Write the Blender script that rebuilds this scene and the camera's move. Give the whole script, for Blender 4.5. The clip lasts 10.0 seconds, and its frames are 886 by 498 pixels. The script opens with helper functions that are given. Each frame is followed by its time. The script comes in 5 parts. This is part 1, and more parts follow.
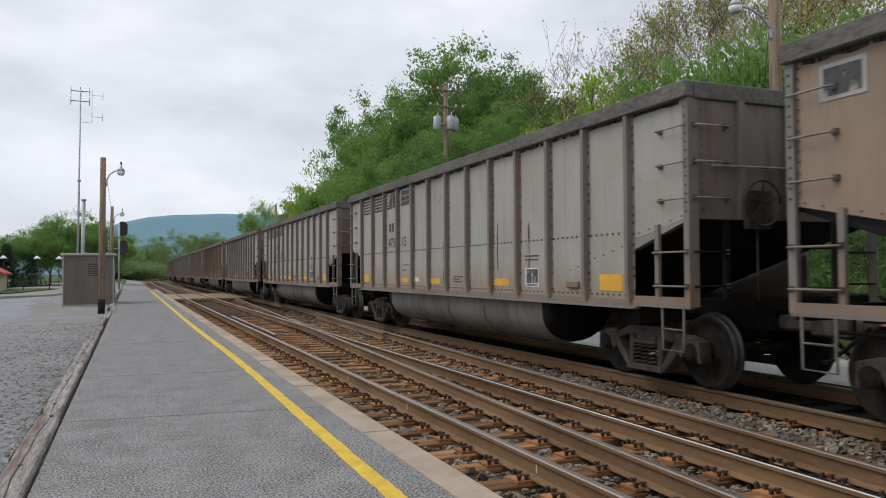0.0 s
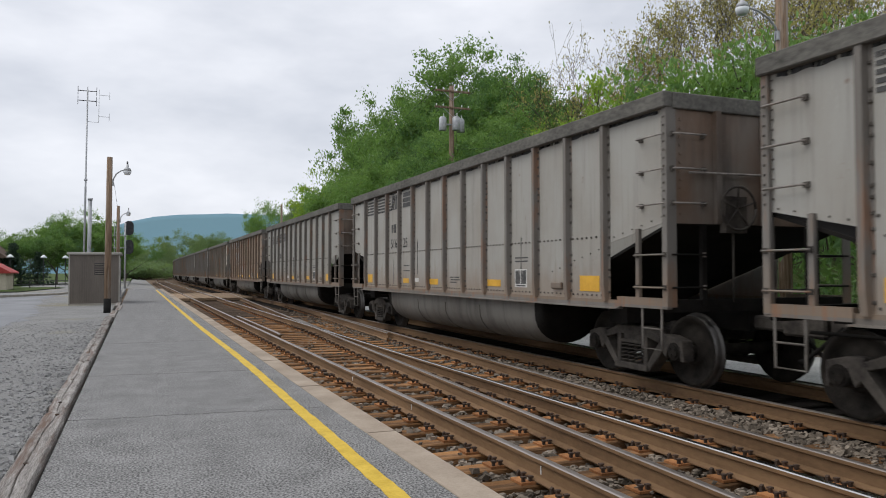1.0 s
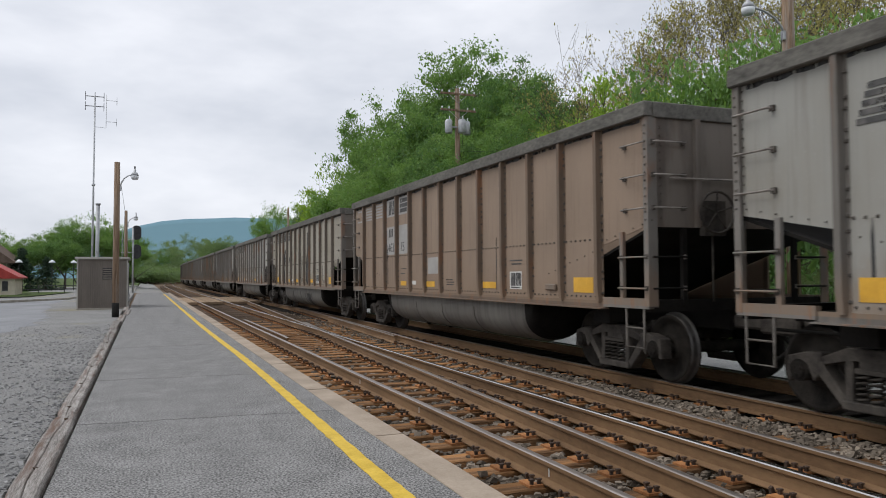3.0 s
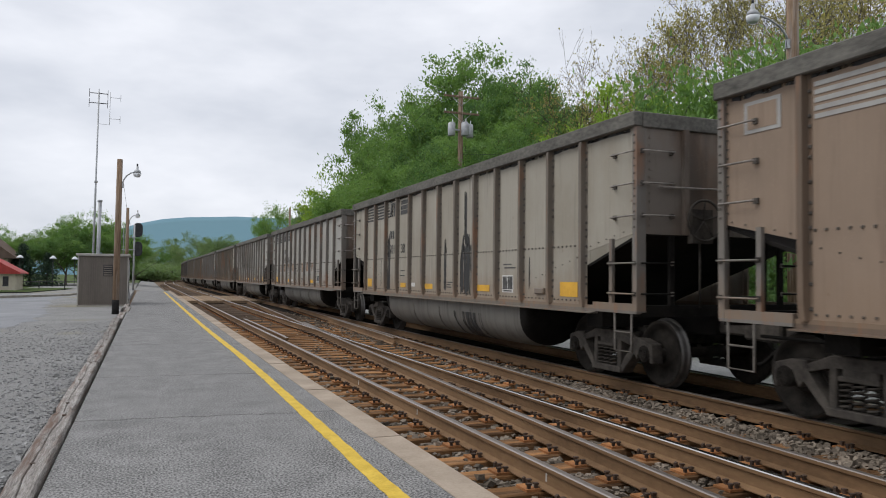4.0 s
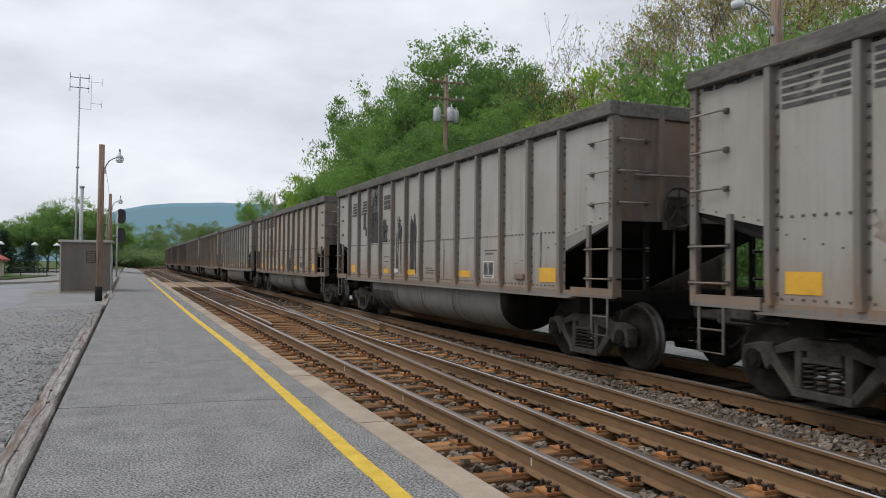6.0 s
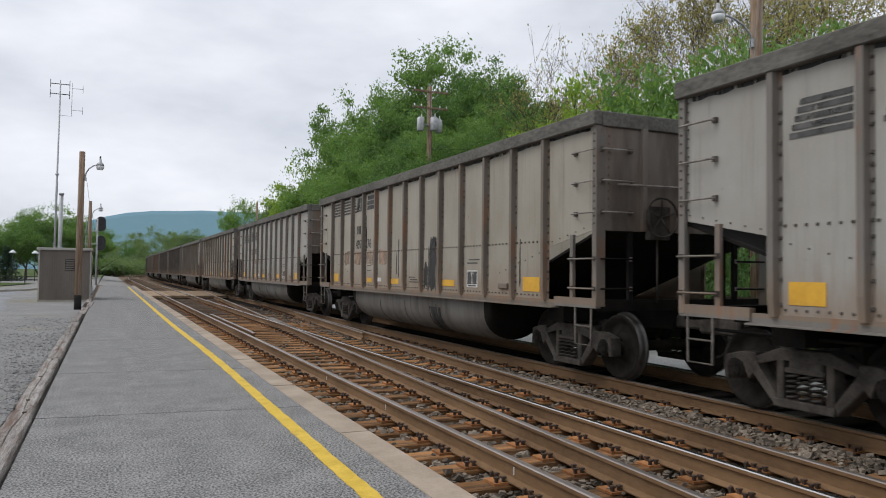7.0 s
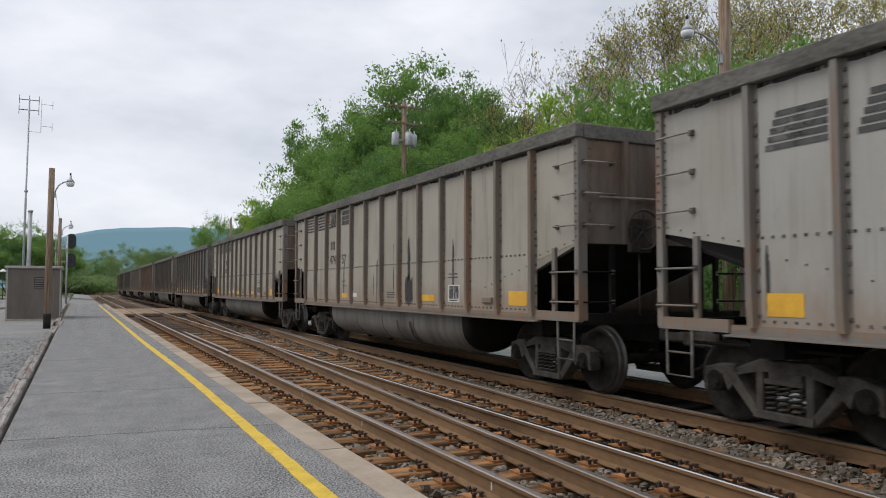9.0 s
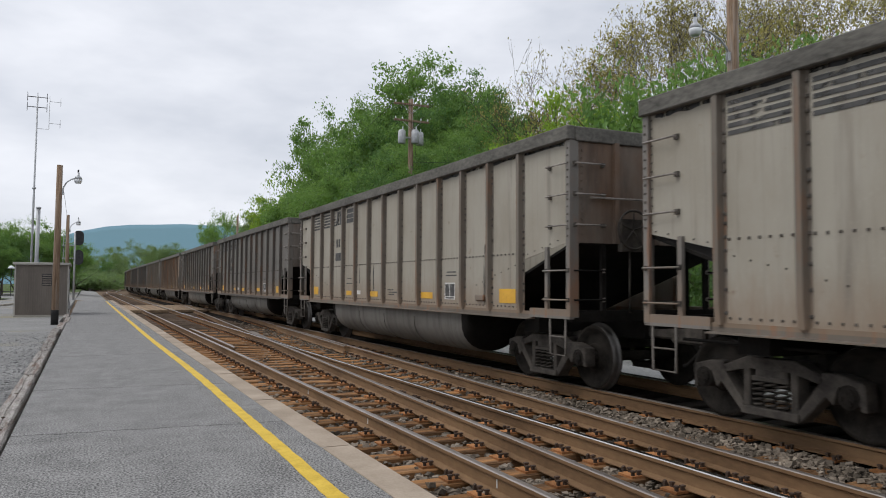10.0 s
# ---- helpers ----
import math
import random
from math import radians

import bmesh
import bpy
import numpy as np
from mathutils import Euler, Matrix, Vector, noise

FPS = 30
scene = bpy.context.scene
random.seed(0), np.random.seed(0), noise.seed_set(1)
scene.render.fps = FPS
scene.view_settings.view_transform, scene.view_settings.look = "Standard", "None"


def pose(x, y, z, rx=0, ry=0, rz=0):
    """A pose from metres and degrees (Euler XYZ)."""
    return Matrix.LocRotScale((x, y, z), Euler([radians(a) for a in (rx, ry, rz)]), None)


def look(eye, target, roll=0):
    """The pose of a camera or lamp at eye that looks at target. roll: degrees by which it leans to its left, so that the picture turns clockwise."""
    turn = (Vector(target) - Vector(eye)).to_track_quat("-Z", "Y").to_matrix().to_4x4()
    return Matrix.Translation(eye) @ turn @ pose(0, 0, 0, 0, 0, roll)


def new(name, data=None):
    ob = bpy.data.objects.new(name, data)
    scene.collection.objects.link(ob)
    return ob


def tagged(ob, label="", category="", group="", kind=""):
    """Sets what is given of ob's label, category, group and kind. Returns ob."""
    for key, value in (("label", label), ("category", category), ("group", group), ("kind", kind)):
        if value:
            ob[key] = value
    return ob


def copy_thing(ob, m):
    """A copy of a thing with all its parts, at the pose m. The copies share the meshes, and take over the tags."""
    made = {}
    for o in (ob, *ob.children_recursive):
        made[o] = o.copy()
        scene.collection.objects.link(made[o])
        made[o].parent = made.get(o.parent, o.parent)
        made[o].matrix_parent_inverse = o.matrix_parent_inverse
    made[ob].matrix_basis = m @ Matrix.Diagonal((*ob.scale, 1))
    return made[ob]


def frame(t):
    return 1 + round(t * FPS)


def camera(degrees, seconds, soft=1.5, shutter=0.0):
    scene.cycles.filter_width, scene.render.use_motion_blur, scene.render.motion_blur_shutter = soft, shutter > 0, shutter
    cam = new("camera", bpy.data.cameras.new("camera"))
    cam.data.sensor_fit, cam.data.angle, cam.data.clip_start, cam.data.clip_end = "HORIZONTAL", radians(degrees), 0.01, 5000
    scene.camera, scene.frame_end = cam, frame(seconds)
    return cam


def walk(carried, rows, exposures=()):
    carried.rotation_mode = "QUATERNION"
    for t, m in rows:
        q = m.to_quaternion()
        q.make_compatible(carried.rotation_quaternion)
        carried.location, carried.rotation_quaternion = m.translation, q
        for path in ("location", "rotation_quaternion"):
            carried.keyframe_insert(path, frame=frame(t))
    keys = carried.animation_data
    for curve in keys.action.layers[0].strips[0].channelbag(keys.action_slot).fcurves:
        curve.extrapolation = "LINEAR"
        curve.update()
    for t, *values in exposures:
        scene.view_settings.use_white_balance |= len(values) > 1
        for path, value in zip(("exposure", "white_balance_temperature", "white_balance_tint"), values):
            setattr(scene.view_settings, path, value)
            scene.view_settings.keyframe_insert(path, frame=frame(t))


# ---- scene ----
cam = camera(60.7, 10.0, soft=1.0, shutter=0.07)
EYE = (0.0, 0.0, 1.469)
# seconds, yaw, pitch, roll: x runs across the tracks, y along them, z = 0 on the rail tops
TURNS = [
    (0.0, -22.44, 1.71, 0.35), (0.5, -22.23, 1.72, 0.45), (1.0, -22.06, 1.77, 0.08), (1.5, -21.88, 1.85, 0.07),
    (2.0, -21.82, 1.96, 0.24), (3.5, -21.40, 1.98, 0.35), (4.0, -21.51, 2.16, -0.55), (4.2, -21.87, 2.36, -0.79),
    (4.5, -22.27, 2.27, -0.88), (5.0, -22.48, 2.08, -0.72), (5.5, -22.31, 1.07, -0.26), (5.7, -22.44, 1.02, -0.36),
    (6.8, -23.12, 1.47, -0.51), (7.0, -23.88, 1.81, -0.62), (7.1, -24.85, 2.50, -0.62), (7.2, -25.64, 2.88, -0.62),
    (7.3, -26.10, 3.18, -0.60), (7.5, -26.31, 3.30, -0.57), (8.0, -26.23, 3.36, -0.53), (8.5, -25.99, 3.10, -0.15),
    (9.0, -25.71, 2.93, -0.07), (9.5, -25.41, 2.75, -0.16), (10.0, -25.25, 2.76, -0.26),
]
walk(cam, [(t, pose(*EYE, 90 + p, r, y)) for t, y, p, r in TURNS])

# ---- light: an overcast sky with a broad, weak sun high over the lot ----
world = bpy.data.worlds.new("overcast_sky")
scene.world = world
world.use_nodes = True
wn, wl = world.node_tree.nodes, world.node_tree.links
wn.clear()
w_out = wn.new("ShaderNodeOutputWorld")
w_bg = wn.new("ShaderNodeBackground")
w_sky = wn.new("ShaderNodeTexSky")
w_sky.sky_type, w_sky.sun_disc = "NISHITA", False
w_sky.sun_elevation, w_sky.sun_rotation = radians(55), radians(289)
w_co = wn.new("ShaderNodeTexCoord")
w_map = wn.new("ShaderNodeMapping")
w_map.inputs["Scale"].default_value = (1.6, 1.6, 4.2)
w_map.inputs["Rotation"].default_value = (0, 0, 0.6)
w_noise = wn.new("ShaderNodeTexNoise")
w_noise.inputs["Scale"].default_value = 1.9
w_noise.inputs["Detail"].default_value = 5
w_noise.inputs["Roughness"].default_value = 0.52
w_ramp = wn.new("ShaderNodeValToRGB")
w_ramp.color_ramp.elements[0].position, w_ramp.color_ramp.elements[0].color = 0.34, (6.4, 6.75, 7.55, 1)
w_ramp.color_ramp.elements[1].position, w_ramp.color_ramp.elements[1].color = 0.66, (9.55, 9.75, 10.4, 1)
w_mix = wn.new("ShaderNodeMix")
w_mix.data_type = "RGBA"
w_mix.inputs["Factor"].default_value = 0.93
wl.new(w_co.outputs["Generated"], w_map.inputs["Vector"])
wl.new(w_map.outputs["Vector"], w_noise.inputs["Vector"])
wl.new(w_noise.outputs["Fac"], w_ramp.inputs["Fac"])
wl.new(w_sky.outputs["Color"], w_mix.inputs["A"])
wl.new(w_ramp.outputs["Color"], w_mix.inputs["B"])
wl.new(w_mix.outputs["Result"], w_bg.inputs["Color"])
w_bg.inputs["Strength"].default_value = 0.1
wl.new(w_bg.outputs["Background"], w_out.inputs["Surface"])
sun = new("sun", bpy.data.lights.new("sun", "SUN"))
sun.data.energy, sun.data.angle, sun.data.color = 1.5, radians(40), (1.0, 0.98, 0.95)
sun.matrix_world = look((-70, 24, 104), (0, 0, 0))
scene.view_settings.exposure = 0.0


# ---- materials ----
def material(name, dark, light, rough=0.85, metal=0.0, scale=3.0, fine=60.0, stain=None, stain_at=(0.55, 0.75),
             stretch=(1, 1, 1), bump=0.3, bump_dist=0.01, spread=0.0, island=False, coords="Object", grain=0.35, width=None):
    """Two-scale procedural surface: broad mottling, fine grain, an optional stain colour, and relief."""
    m = bpy.data.materials.new(name)
    m.use_nodes = True
    n, l = m.node_tree.nodes, m.node_tree.links
    bsdf = n["Principled BSDF"]
    co = n.new("ShaderNodeTexCoord")
    mp = n.new("ShaderNodeMapping")
    mp.inputs["Scale"].default_value = stretch
    if coords == "Position":
        l.new(n.new("ShaderNodeNewGeometry").outputs["Position"], mp.inputs["Vector"])
    else:
        l.new(co.outputs[coords], mp.inputs["Vector"])
    info = n.new("ShaderNodeObjectInfo")

    def noise_node(s, detail):
        t = n.new("ShaderNodeTexNoise")
        t.inputs["Scale"].default_value = s
        t.inputs["Detail"].default_value = detail
        t.inputs["Roughness"].default_value = 0.6
        l.new(mp.outputs["Vector"], t.inputs["Vector"])
        return t

    broad, small = noise_node(scale, 4), noise_node(fine, 3)
    add = n.new("ShaderNodeMath")
    add.operation = "MULTIPLY_ADD"
    l.new(small.outputs["Fac"], add.inputs[0])
    add.inputs[1].default_value = grain
    l.new(broad.outputs["Fac"], add.inputs[2])
    level = n.new("ShaderNodeMath")
    level.operation = "DIVIDE"
    l.new(add.outputs["Value"], level.inputs[0])
    level.inputs[1].default_value = 1 + grain
    ramp = n.new("ShaderNodeValToRGB")
    half = width or 0.14
    ramp.color_ramp.elements[0].position, ramp.color_ramp.elements[0].color = 0.5 - half, (*dark, 1)
    ramp.color_ramp.elements[1].position, ramp.color_ramp.elements[1].color = 0.5 + half, (*light, 1)
    l.new(level.outputs["Value"], ramp.inputs["Fac"])
    colour = ramp.outputs["Color"]
    if stain:
        third = noise_node(scale * 0.37, 6)
        sr = n.new("ShaderNodeMapRange")
        sr.inputs["From Min"].default_value, sr.inputs["From Max"].default_value = stain_at
        l.new(third.outputs["Fac"], sr.inputs["Value"])
        mix = n.new("ShaderNodeMix")
        mix.data_type = "RGBA"
        l.new(sr.outputs["Result"], mix.inputs["Factor"])
        l.new(colour, mix.inputs["A"])
        mix.inputs["B"].default_value = (*stain, 1)
        colour = mix.outputs["Result"]
    if spread:
        hsv = n.new("ShaderNodeHueSaturation")
        vr = n.new("ShaderNodeMapRange")
        vr.inputs["To Min"].default_value, vr.inputs["To Max"].default_value = 1 - spread, 1 + spread
        if island:
            l.new(n.new("ShaderNodeNewGeometry").outputs["Random Per Island"], vr.inputs["Value"])
        else:
            l.new(info.outputs["Random"], vr.inputs["Value"])
        l.new(vr.outputs["Result"], hsv.inputs["Value"])
        l.new(colour, hsv.inputs["Color"])
        colour = hsv.outputs["Color"]
    l.new(colour, bsdf.inputs["Base Color"])
    bsdf.inputs["Roughness"].default_value = rough
    bsdf.inputs["Metallic"].default_value = metal
    bsdf.inputs["Specular IOR Level"].default_value = 0.5 if metal or rough < 0.6 else 0.15 if rough > 0.8 else 0.3
    if bump:
        bp = n.new("ShaderNodeBump")
        bp.inputs["Strength"].default_value, bp.inputs["Distance"].default_value = bump, bump_dist
        l.new(small.outputs["Fac"], bp.inputs["Height"])
        l.new(bp.outputs["Normal"], bsdf.inputs["Normal"])
    return m


def leaf_material(name, dark, light):
    m = material(name, dark, light, rough=0.6, scale=0.5, fine=3.0, spread=0.35, island=True, bump=0)
    b = m.node_tree.nodes["Principled BSDF"]
    tr = m.node_tree.nodes.new("ShaderNodeBsdfTranslucent")
    tr.inputs["Color"].default_value = (light[0] * 1.3, light[1] * 1.4, light[2] * 0.7, 1)
    mx = m.node_tree.nodes.new("ShaderNodeMixShader")
    mx.inputs["Fac"].default_value = 0.35
    m.node_tree.links.new(b.outputs["BSDF"], mx.inputs[1])
    m.node_tree.links.new(tr.outputs["BSDF"], mx.inputs[2])
    m.node_tree.links.new(mx.outputs["Shader"], m.node_tree.nodes["Material Output"].inputs["Surface"])
    return m


M_ASPHALT = material("worn_asphalt", (0.07, 0.069, 0.068), (0.335, 0.33, 0.322), 0.92, scale=2.4, fine=56, grain=6.0, width=0.09, bump=0.5, bump_dist=0.006, coords="Position")
M_TAR = material("crack_tar", (0.015, 0.015, 0.015), (0.035, 0.034, 0.032), 0.9, coords="Position")
M_GRAVEL = material("gravel", (0.15, 0.149, 0.147), (0.36, 0.355, 0.343), 0.95, scale=0.45, fine=48, grain=2.0, width=0.2, stain=(0.29, 0.262, 0.165), stain_at=(0.56, 0.72), bump=1.0, bump_dist=0.03, coords="Position")
M_PALEGRAVEL = material("pale_crushed_stone", (0.3, 0.3, 0.3), (0.62, 0.62, 0.61), 0.95, scale=0.6, fine=24, grain=1.2, width=0.14, bump=1.0, bump_dist=0.03, coords="Position")
M_BALLAST = material("ballast_bed", (0.083, 0.056, 0.036), (0.209, 0.150, 0.099), 0.95, scale=0.9, fine=24, grain=0.7, bump=1.0, bump_dist=0.04, coords="Position")
M_GRASS = material("rough_grass", (0.035, 0.06, 0.018), (0.1, 0.135, 0.04), 0.9, scale=0.3, fine=14, grain=0.6, bump=1.0, bump_dist=0.08, coords="Position")
# bed below the train: coal dust colour with the train's shade painted in
M_COALSHADE = material("coal_and_shade_bed", (0.006, 0.0055, 0.005), (0.017, 0.0155, 0.014), 0.97, scale=1.5, fine=24, grain=0.6, bump=1.0, bump_dist=0.03, coords="Position")
M_OLDTIE = material("dark_weathered_tie", (0.05, 0.035, 0.025), (0.135, 0.095, 0.066), 0.9, scale=3, fine=14, stretch=(0.8, 8, 8), spread=0.35, bump=0.6)
# far-track ties, blackened to hold the shade below the cars
M_DARKTIE = material("shade_black_tie", (0.01, 0.009, 0.008), (0.028, 0.023, 0.019), 0.95, scale=3, fine=14, stretch=(0.8, 8, 8), bump=0.5)
M_STONE = material("ballast_stone", (0.105, 0.086, 0.066), (0.27, 0.225, 0.178), 0.9, scale=2.0, fine=50, spread=0.45, island=True, coords="Position")
M_LOTSTONE = material("grey_gravel_stone", (0.19, 0.19, 0.19), (0.3, 0.297, 0.29), 0.9, scale=2.0, fine=50, spread=0.35, island=True, coords="Position")
M_CONC = material("tan_concrete", (0.26, 0.21, 0.16), (0.43, 0.355, 0.28), 0.9, scale=1.1, fine=45, stain=(0.2, 0.165, 0.13), stain_at=(0.52, 0.75), bump=0.5, coords="Position")
M_YELLOW = material("yellow_line_paint", (0.52, 0.34, 0.035), (0.72, 0.5, 0.07), 0.75, scale=5, fine=50, stain=(0.3, 0.23, 0.1), stain_at=(0.6, 0.72), grain=0.5, bump=0.5, coords="Position")
M_MARK = material("white_marking_paint", (0.5, 0.48, 0.44), (0.65, 0.63, 0.6), 0.7, scale=8, fine=60, bump=0)
M_TIMBER = material("weathered_timber", (0.1, 0.088, 0.078), (0.47, 0.44, 0.41), 0.92, scale=3.2, fine=17, grain=1.2, width=0.16, stretch=(9, 0.6, 9), stain=(0.17, 0.115, 0.09), stain_at=(0.52, 0.68), spread=0.2, bump=1.0, bump_dist=0.016)
M_TIE = material("creosoted_tie", (0.09, 0.049, 0.026), (0.27, 0.152, 0.076), 0.9, scale=3, fine=14, stretch=(0.8, 8, 8), stain=(0.330, 0.163, 0.065), stain_at=(0.46, 0.64), spread=0.4, bump=0.8, bump_dist=0.012)
M_RUST = material("rusty_plate", (0.220, 0.089, 0.034), (0.396, 0.188, 0.077), 0.85, scale=8, fine=60, spread=0.3, bump=0.3)
M_SPIKE = material("dark_spike_steel", (0.045, 0.03, 0.022), (0.1, 0.065, 0.045), 0.8, scale=8, fine=60, bump=0.2)
M_RAILWEB = material("rail_web_rust", (0.105, 0.059, 0.028), (0.220, 0.131, 0.066), 0.8, scale=1.2, fine=30, stretch=(1, 0.3, 1), bump=0.2, coords="Position")
M_RAILTOP = material("worn_rail_head", (0.22, 0.19, 0.165), (0.36, 0.32, 0.29), 0.42, metal=0.75, scale=2, fine=30, stretch=(6, 0.1, 1), bump=0.1, coords="Position")
M_RAILSHINE = material("polished_rail_head", (0.45, 0.43, 0.41), (0.62, 0.6, 0.58), 0.25, metal=1.0, scale=2, fine=30, stretch=(6, 0.1, 1), bump=0.05, coords="Position")
M_PLANK = material("crossing_plank_wood", (0.2, 0.14, 0.09), (0.37, 0.27, 0.18), 0.9, scale=2, fine=12, stretch=(8, 0.6, 8), spread=0.2, bump=0.5)


# ---- mesh helpers ----
def box(bm, x0, x1, y0, y1, z0, z1, mat=0):
    v = [bm.verts.new((x, y, z)) for x in (x0, x1) for y in (y0, y1) for z in (z0, z1)]
    for f in ((0, 1, 3, 2), (4, 6, 7, 5), (0, 4, 5, 1), (2, 3, 7, 6), (0, 2, 6, 4), (1, 5, 7, 3)):
        bm.faces.new([v[i] for i in f]).material_index = mat
    return v


def bevelled(x0, x1, y0, y1, z0, z1, r=0.01, segments=1):
    bm = bmesh.new()
    box(bm, x0, x1, y0, y1, z0, z1)
    bmesh.ops.bevel(bm, geom=bm.edges[:], offset=r, segments=segments, affect="EDGES")
    return bm


def prism(bm, outline, axis, a, b, mat=0):
    """An outline of two coordinates drawn out along the third axis from a to b."""
    def at(p, d):
        return {"x": (d, p[0], p[1]), "y": (p[0], d, p[1]), "z": (p[0], p[1], d)}[axis]
    lo, hi = [bm.verts.new(at(p, a)) for p in outline], [bm.verts.new(at(p, b)) for p in outline]
    k = len(outline)
    for i in range(k):
        bm.faces.new((lo[i], lo[(i + 1) % k], hi[(i + 1) % k], hi[i])).material_index = mat
    bm.faces.new(lo[::-1]).material_index = mat
    bm.faces.new(hi).material_index = mat


def tube(bm, points, r, sides=6, mat=0):
    """A round bar through the points; r is one radius or one a point."""
    rings, pts = [], [Vector(p) for p in points]
    for i, p in enumerate(pts):
        d = (pts[min(i + 1, len(pts) - 1)] - pts[max(i - 1, 0)]).normalized()
        u = d.orthogonal().normalized() if not rings else (u - d * u.dot(d)).normalized()
        w, rr = d.cross(u), r[i] if isinstance(r, (list, tuple)) else r
        rings.append([bm.verts.new(p + (u * math.cos(a) + w * math.sin(a)) * rr) for a in (2 * math.pi * j / sides for j in range(sides))])
    for a, b in zip(rings, rings[1:]):
        for j in range(sides):
            f = bm.faces.new((a[j], a[(j + 1) % sides], b[(j + 1) % sides], b[j]))
            f.smooth, f.material_index = True, mat
    bm.faces.new(rings[0][::-1]).material_index = mat
    bm.faces.new(rings[-1]).material_index = mat


def disc(bm, centre, axis, r, h, sides=12, mat=0):
    c, d = Vector(centre), Vector(axis).normalized() * h / 2
    tube(bm, (c - d, c + d), r, sides, mat)


def mesh_of(name, bm, *mats):
    bmesh.ops.recalc_face_normals(bm, faces=bm.faces[:])
    me = bpy.data.meshes.new(name)
    bm.to_mesh(me)
    bm.free()
    for m in mats:
        me.materials.append(m)
    return me


def part(name, bm, mat, parent=None, label="", m=None):
    """One mesh object; bm may be a bmesh or a ready mesh."""
    me = mesh_of(name, bm, *(mat if isinstance(mat, (list, tuple)) else (mat,))) if isinstance(bm, bmesh.types.BMesh) else bm
    ob = new(name, me)
    ob.parent = parent
    if m is not None:
        ob.matrix_basis = m
    return tagged(ob, label)


def path(s, n, z=0.0):
    """A place s metres along the tracks and n across: straight at first, then a curve to the right."""
    if s <= 120:
        return Vector((n, s, z))
    a = (s - 120) / 900
    return Vector((900 - (900 - n) * math.cos(a), 120 + (900 - n) * math.sin(a), z))


def heading(s):
    return -math.degrees(max(0.0, s - 120) / 900)


def steps(a, b, d):
    k = max(1, round((b - a) / d))
    return [a + (b - a) * i / k for i in range(k + 1)]


TRACK_NEAR, TRACK_FAR, HALF = 3.74, 7.41, 0.7525
BED = -0.3


# ---- ground ----
def ground_height(x, y):
    if x < -0.9:
        h = -0.05 - 0.01 * min(20, -x)
        return h if y < 70 else h + 0.004 * min(60, y - 70)
    if x < 2.05:
        return -0.25 if y < 80 else -0.05
    edge = 14.0 + max(0, y - 120) ** 2 / 1800
    if x < edge:
        return BED + 0.03 * math.sin(y * 0.7) * (x > 9.2)
    return BED + min(7.0, 0.45 * (x - edge)) * (0.7 + 0.3 * math.sin(y * 0.05 + 1))


def ground():
    xs = [-1500, -600, -250, -120, -70, -45, -30, -20, -12, -8, -5, -3, -2, -1.2, -0.92, -0.88, 2.06, 2.3, 4, 6, 9.6, 11, 12.5, 14.0, 17, 21, 26, 33, 45, 70, 120, 250, 600, 1500]
    ys = [-1500, -500, -200, -100, -40, -20, -10, 0, 5, 10, 15, 20, 26, 32, 40, 50, 60, 70, 80, 90, 100, 115, 130, 150, 175, 200, 240, 300, 400, 700, 1500, 3000]
    bm = bmesh.new()
    grid = [[bm.verts.new((x, y, ground_height(x, y))) for x in xs] for y in ys]
    for j in range(len(ys) - 1):
        for i in range(len(xs) - 1):
            f = bm.faces.new((grid[j][i], grid[j][i + 1], grid[j + 1][i + 1], grid[j + 1][i]))
            cx, cy = (xs[i] + xs[i + 1]) / 2, (ys[j] + ys[j + 1]) / 2
            if -0.9 < cx < 14.0 + max(0, cy - 120) ** 2 / 1800 and cy < 300:
                f.material_index = 3 if 9.6 < cx < 14 and cy < 130 else 1 if cx > 2 or cy < 80 else 0
            elif cx > 0 or cy > 130 or cx < -45 or (cx < -12 and cy > 90):
                f.material_index = 2
    return tagged(part("ground", bm, (M_GRAVEL, M_BALLAST, M_GRASS, M_PALEGRAVEL)), "grey gravel lot, ballast bed and grass bank", "ground", kind="structure")


ground()


# ---- platform ----
def crack_line(y, seed):
    rng = random.Random(seed)
    xs = steps(-0.62, 2.0, 0.09)
    slant = rng.uniform(-0.2, 0.25)
    return [(x, y + slant * (x - 0.7) + rng.uniform(-0.035, 0.035)) for x in xs]


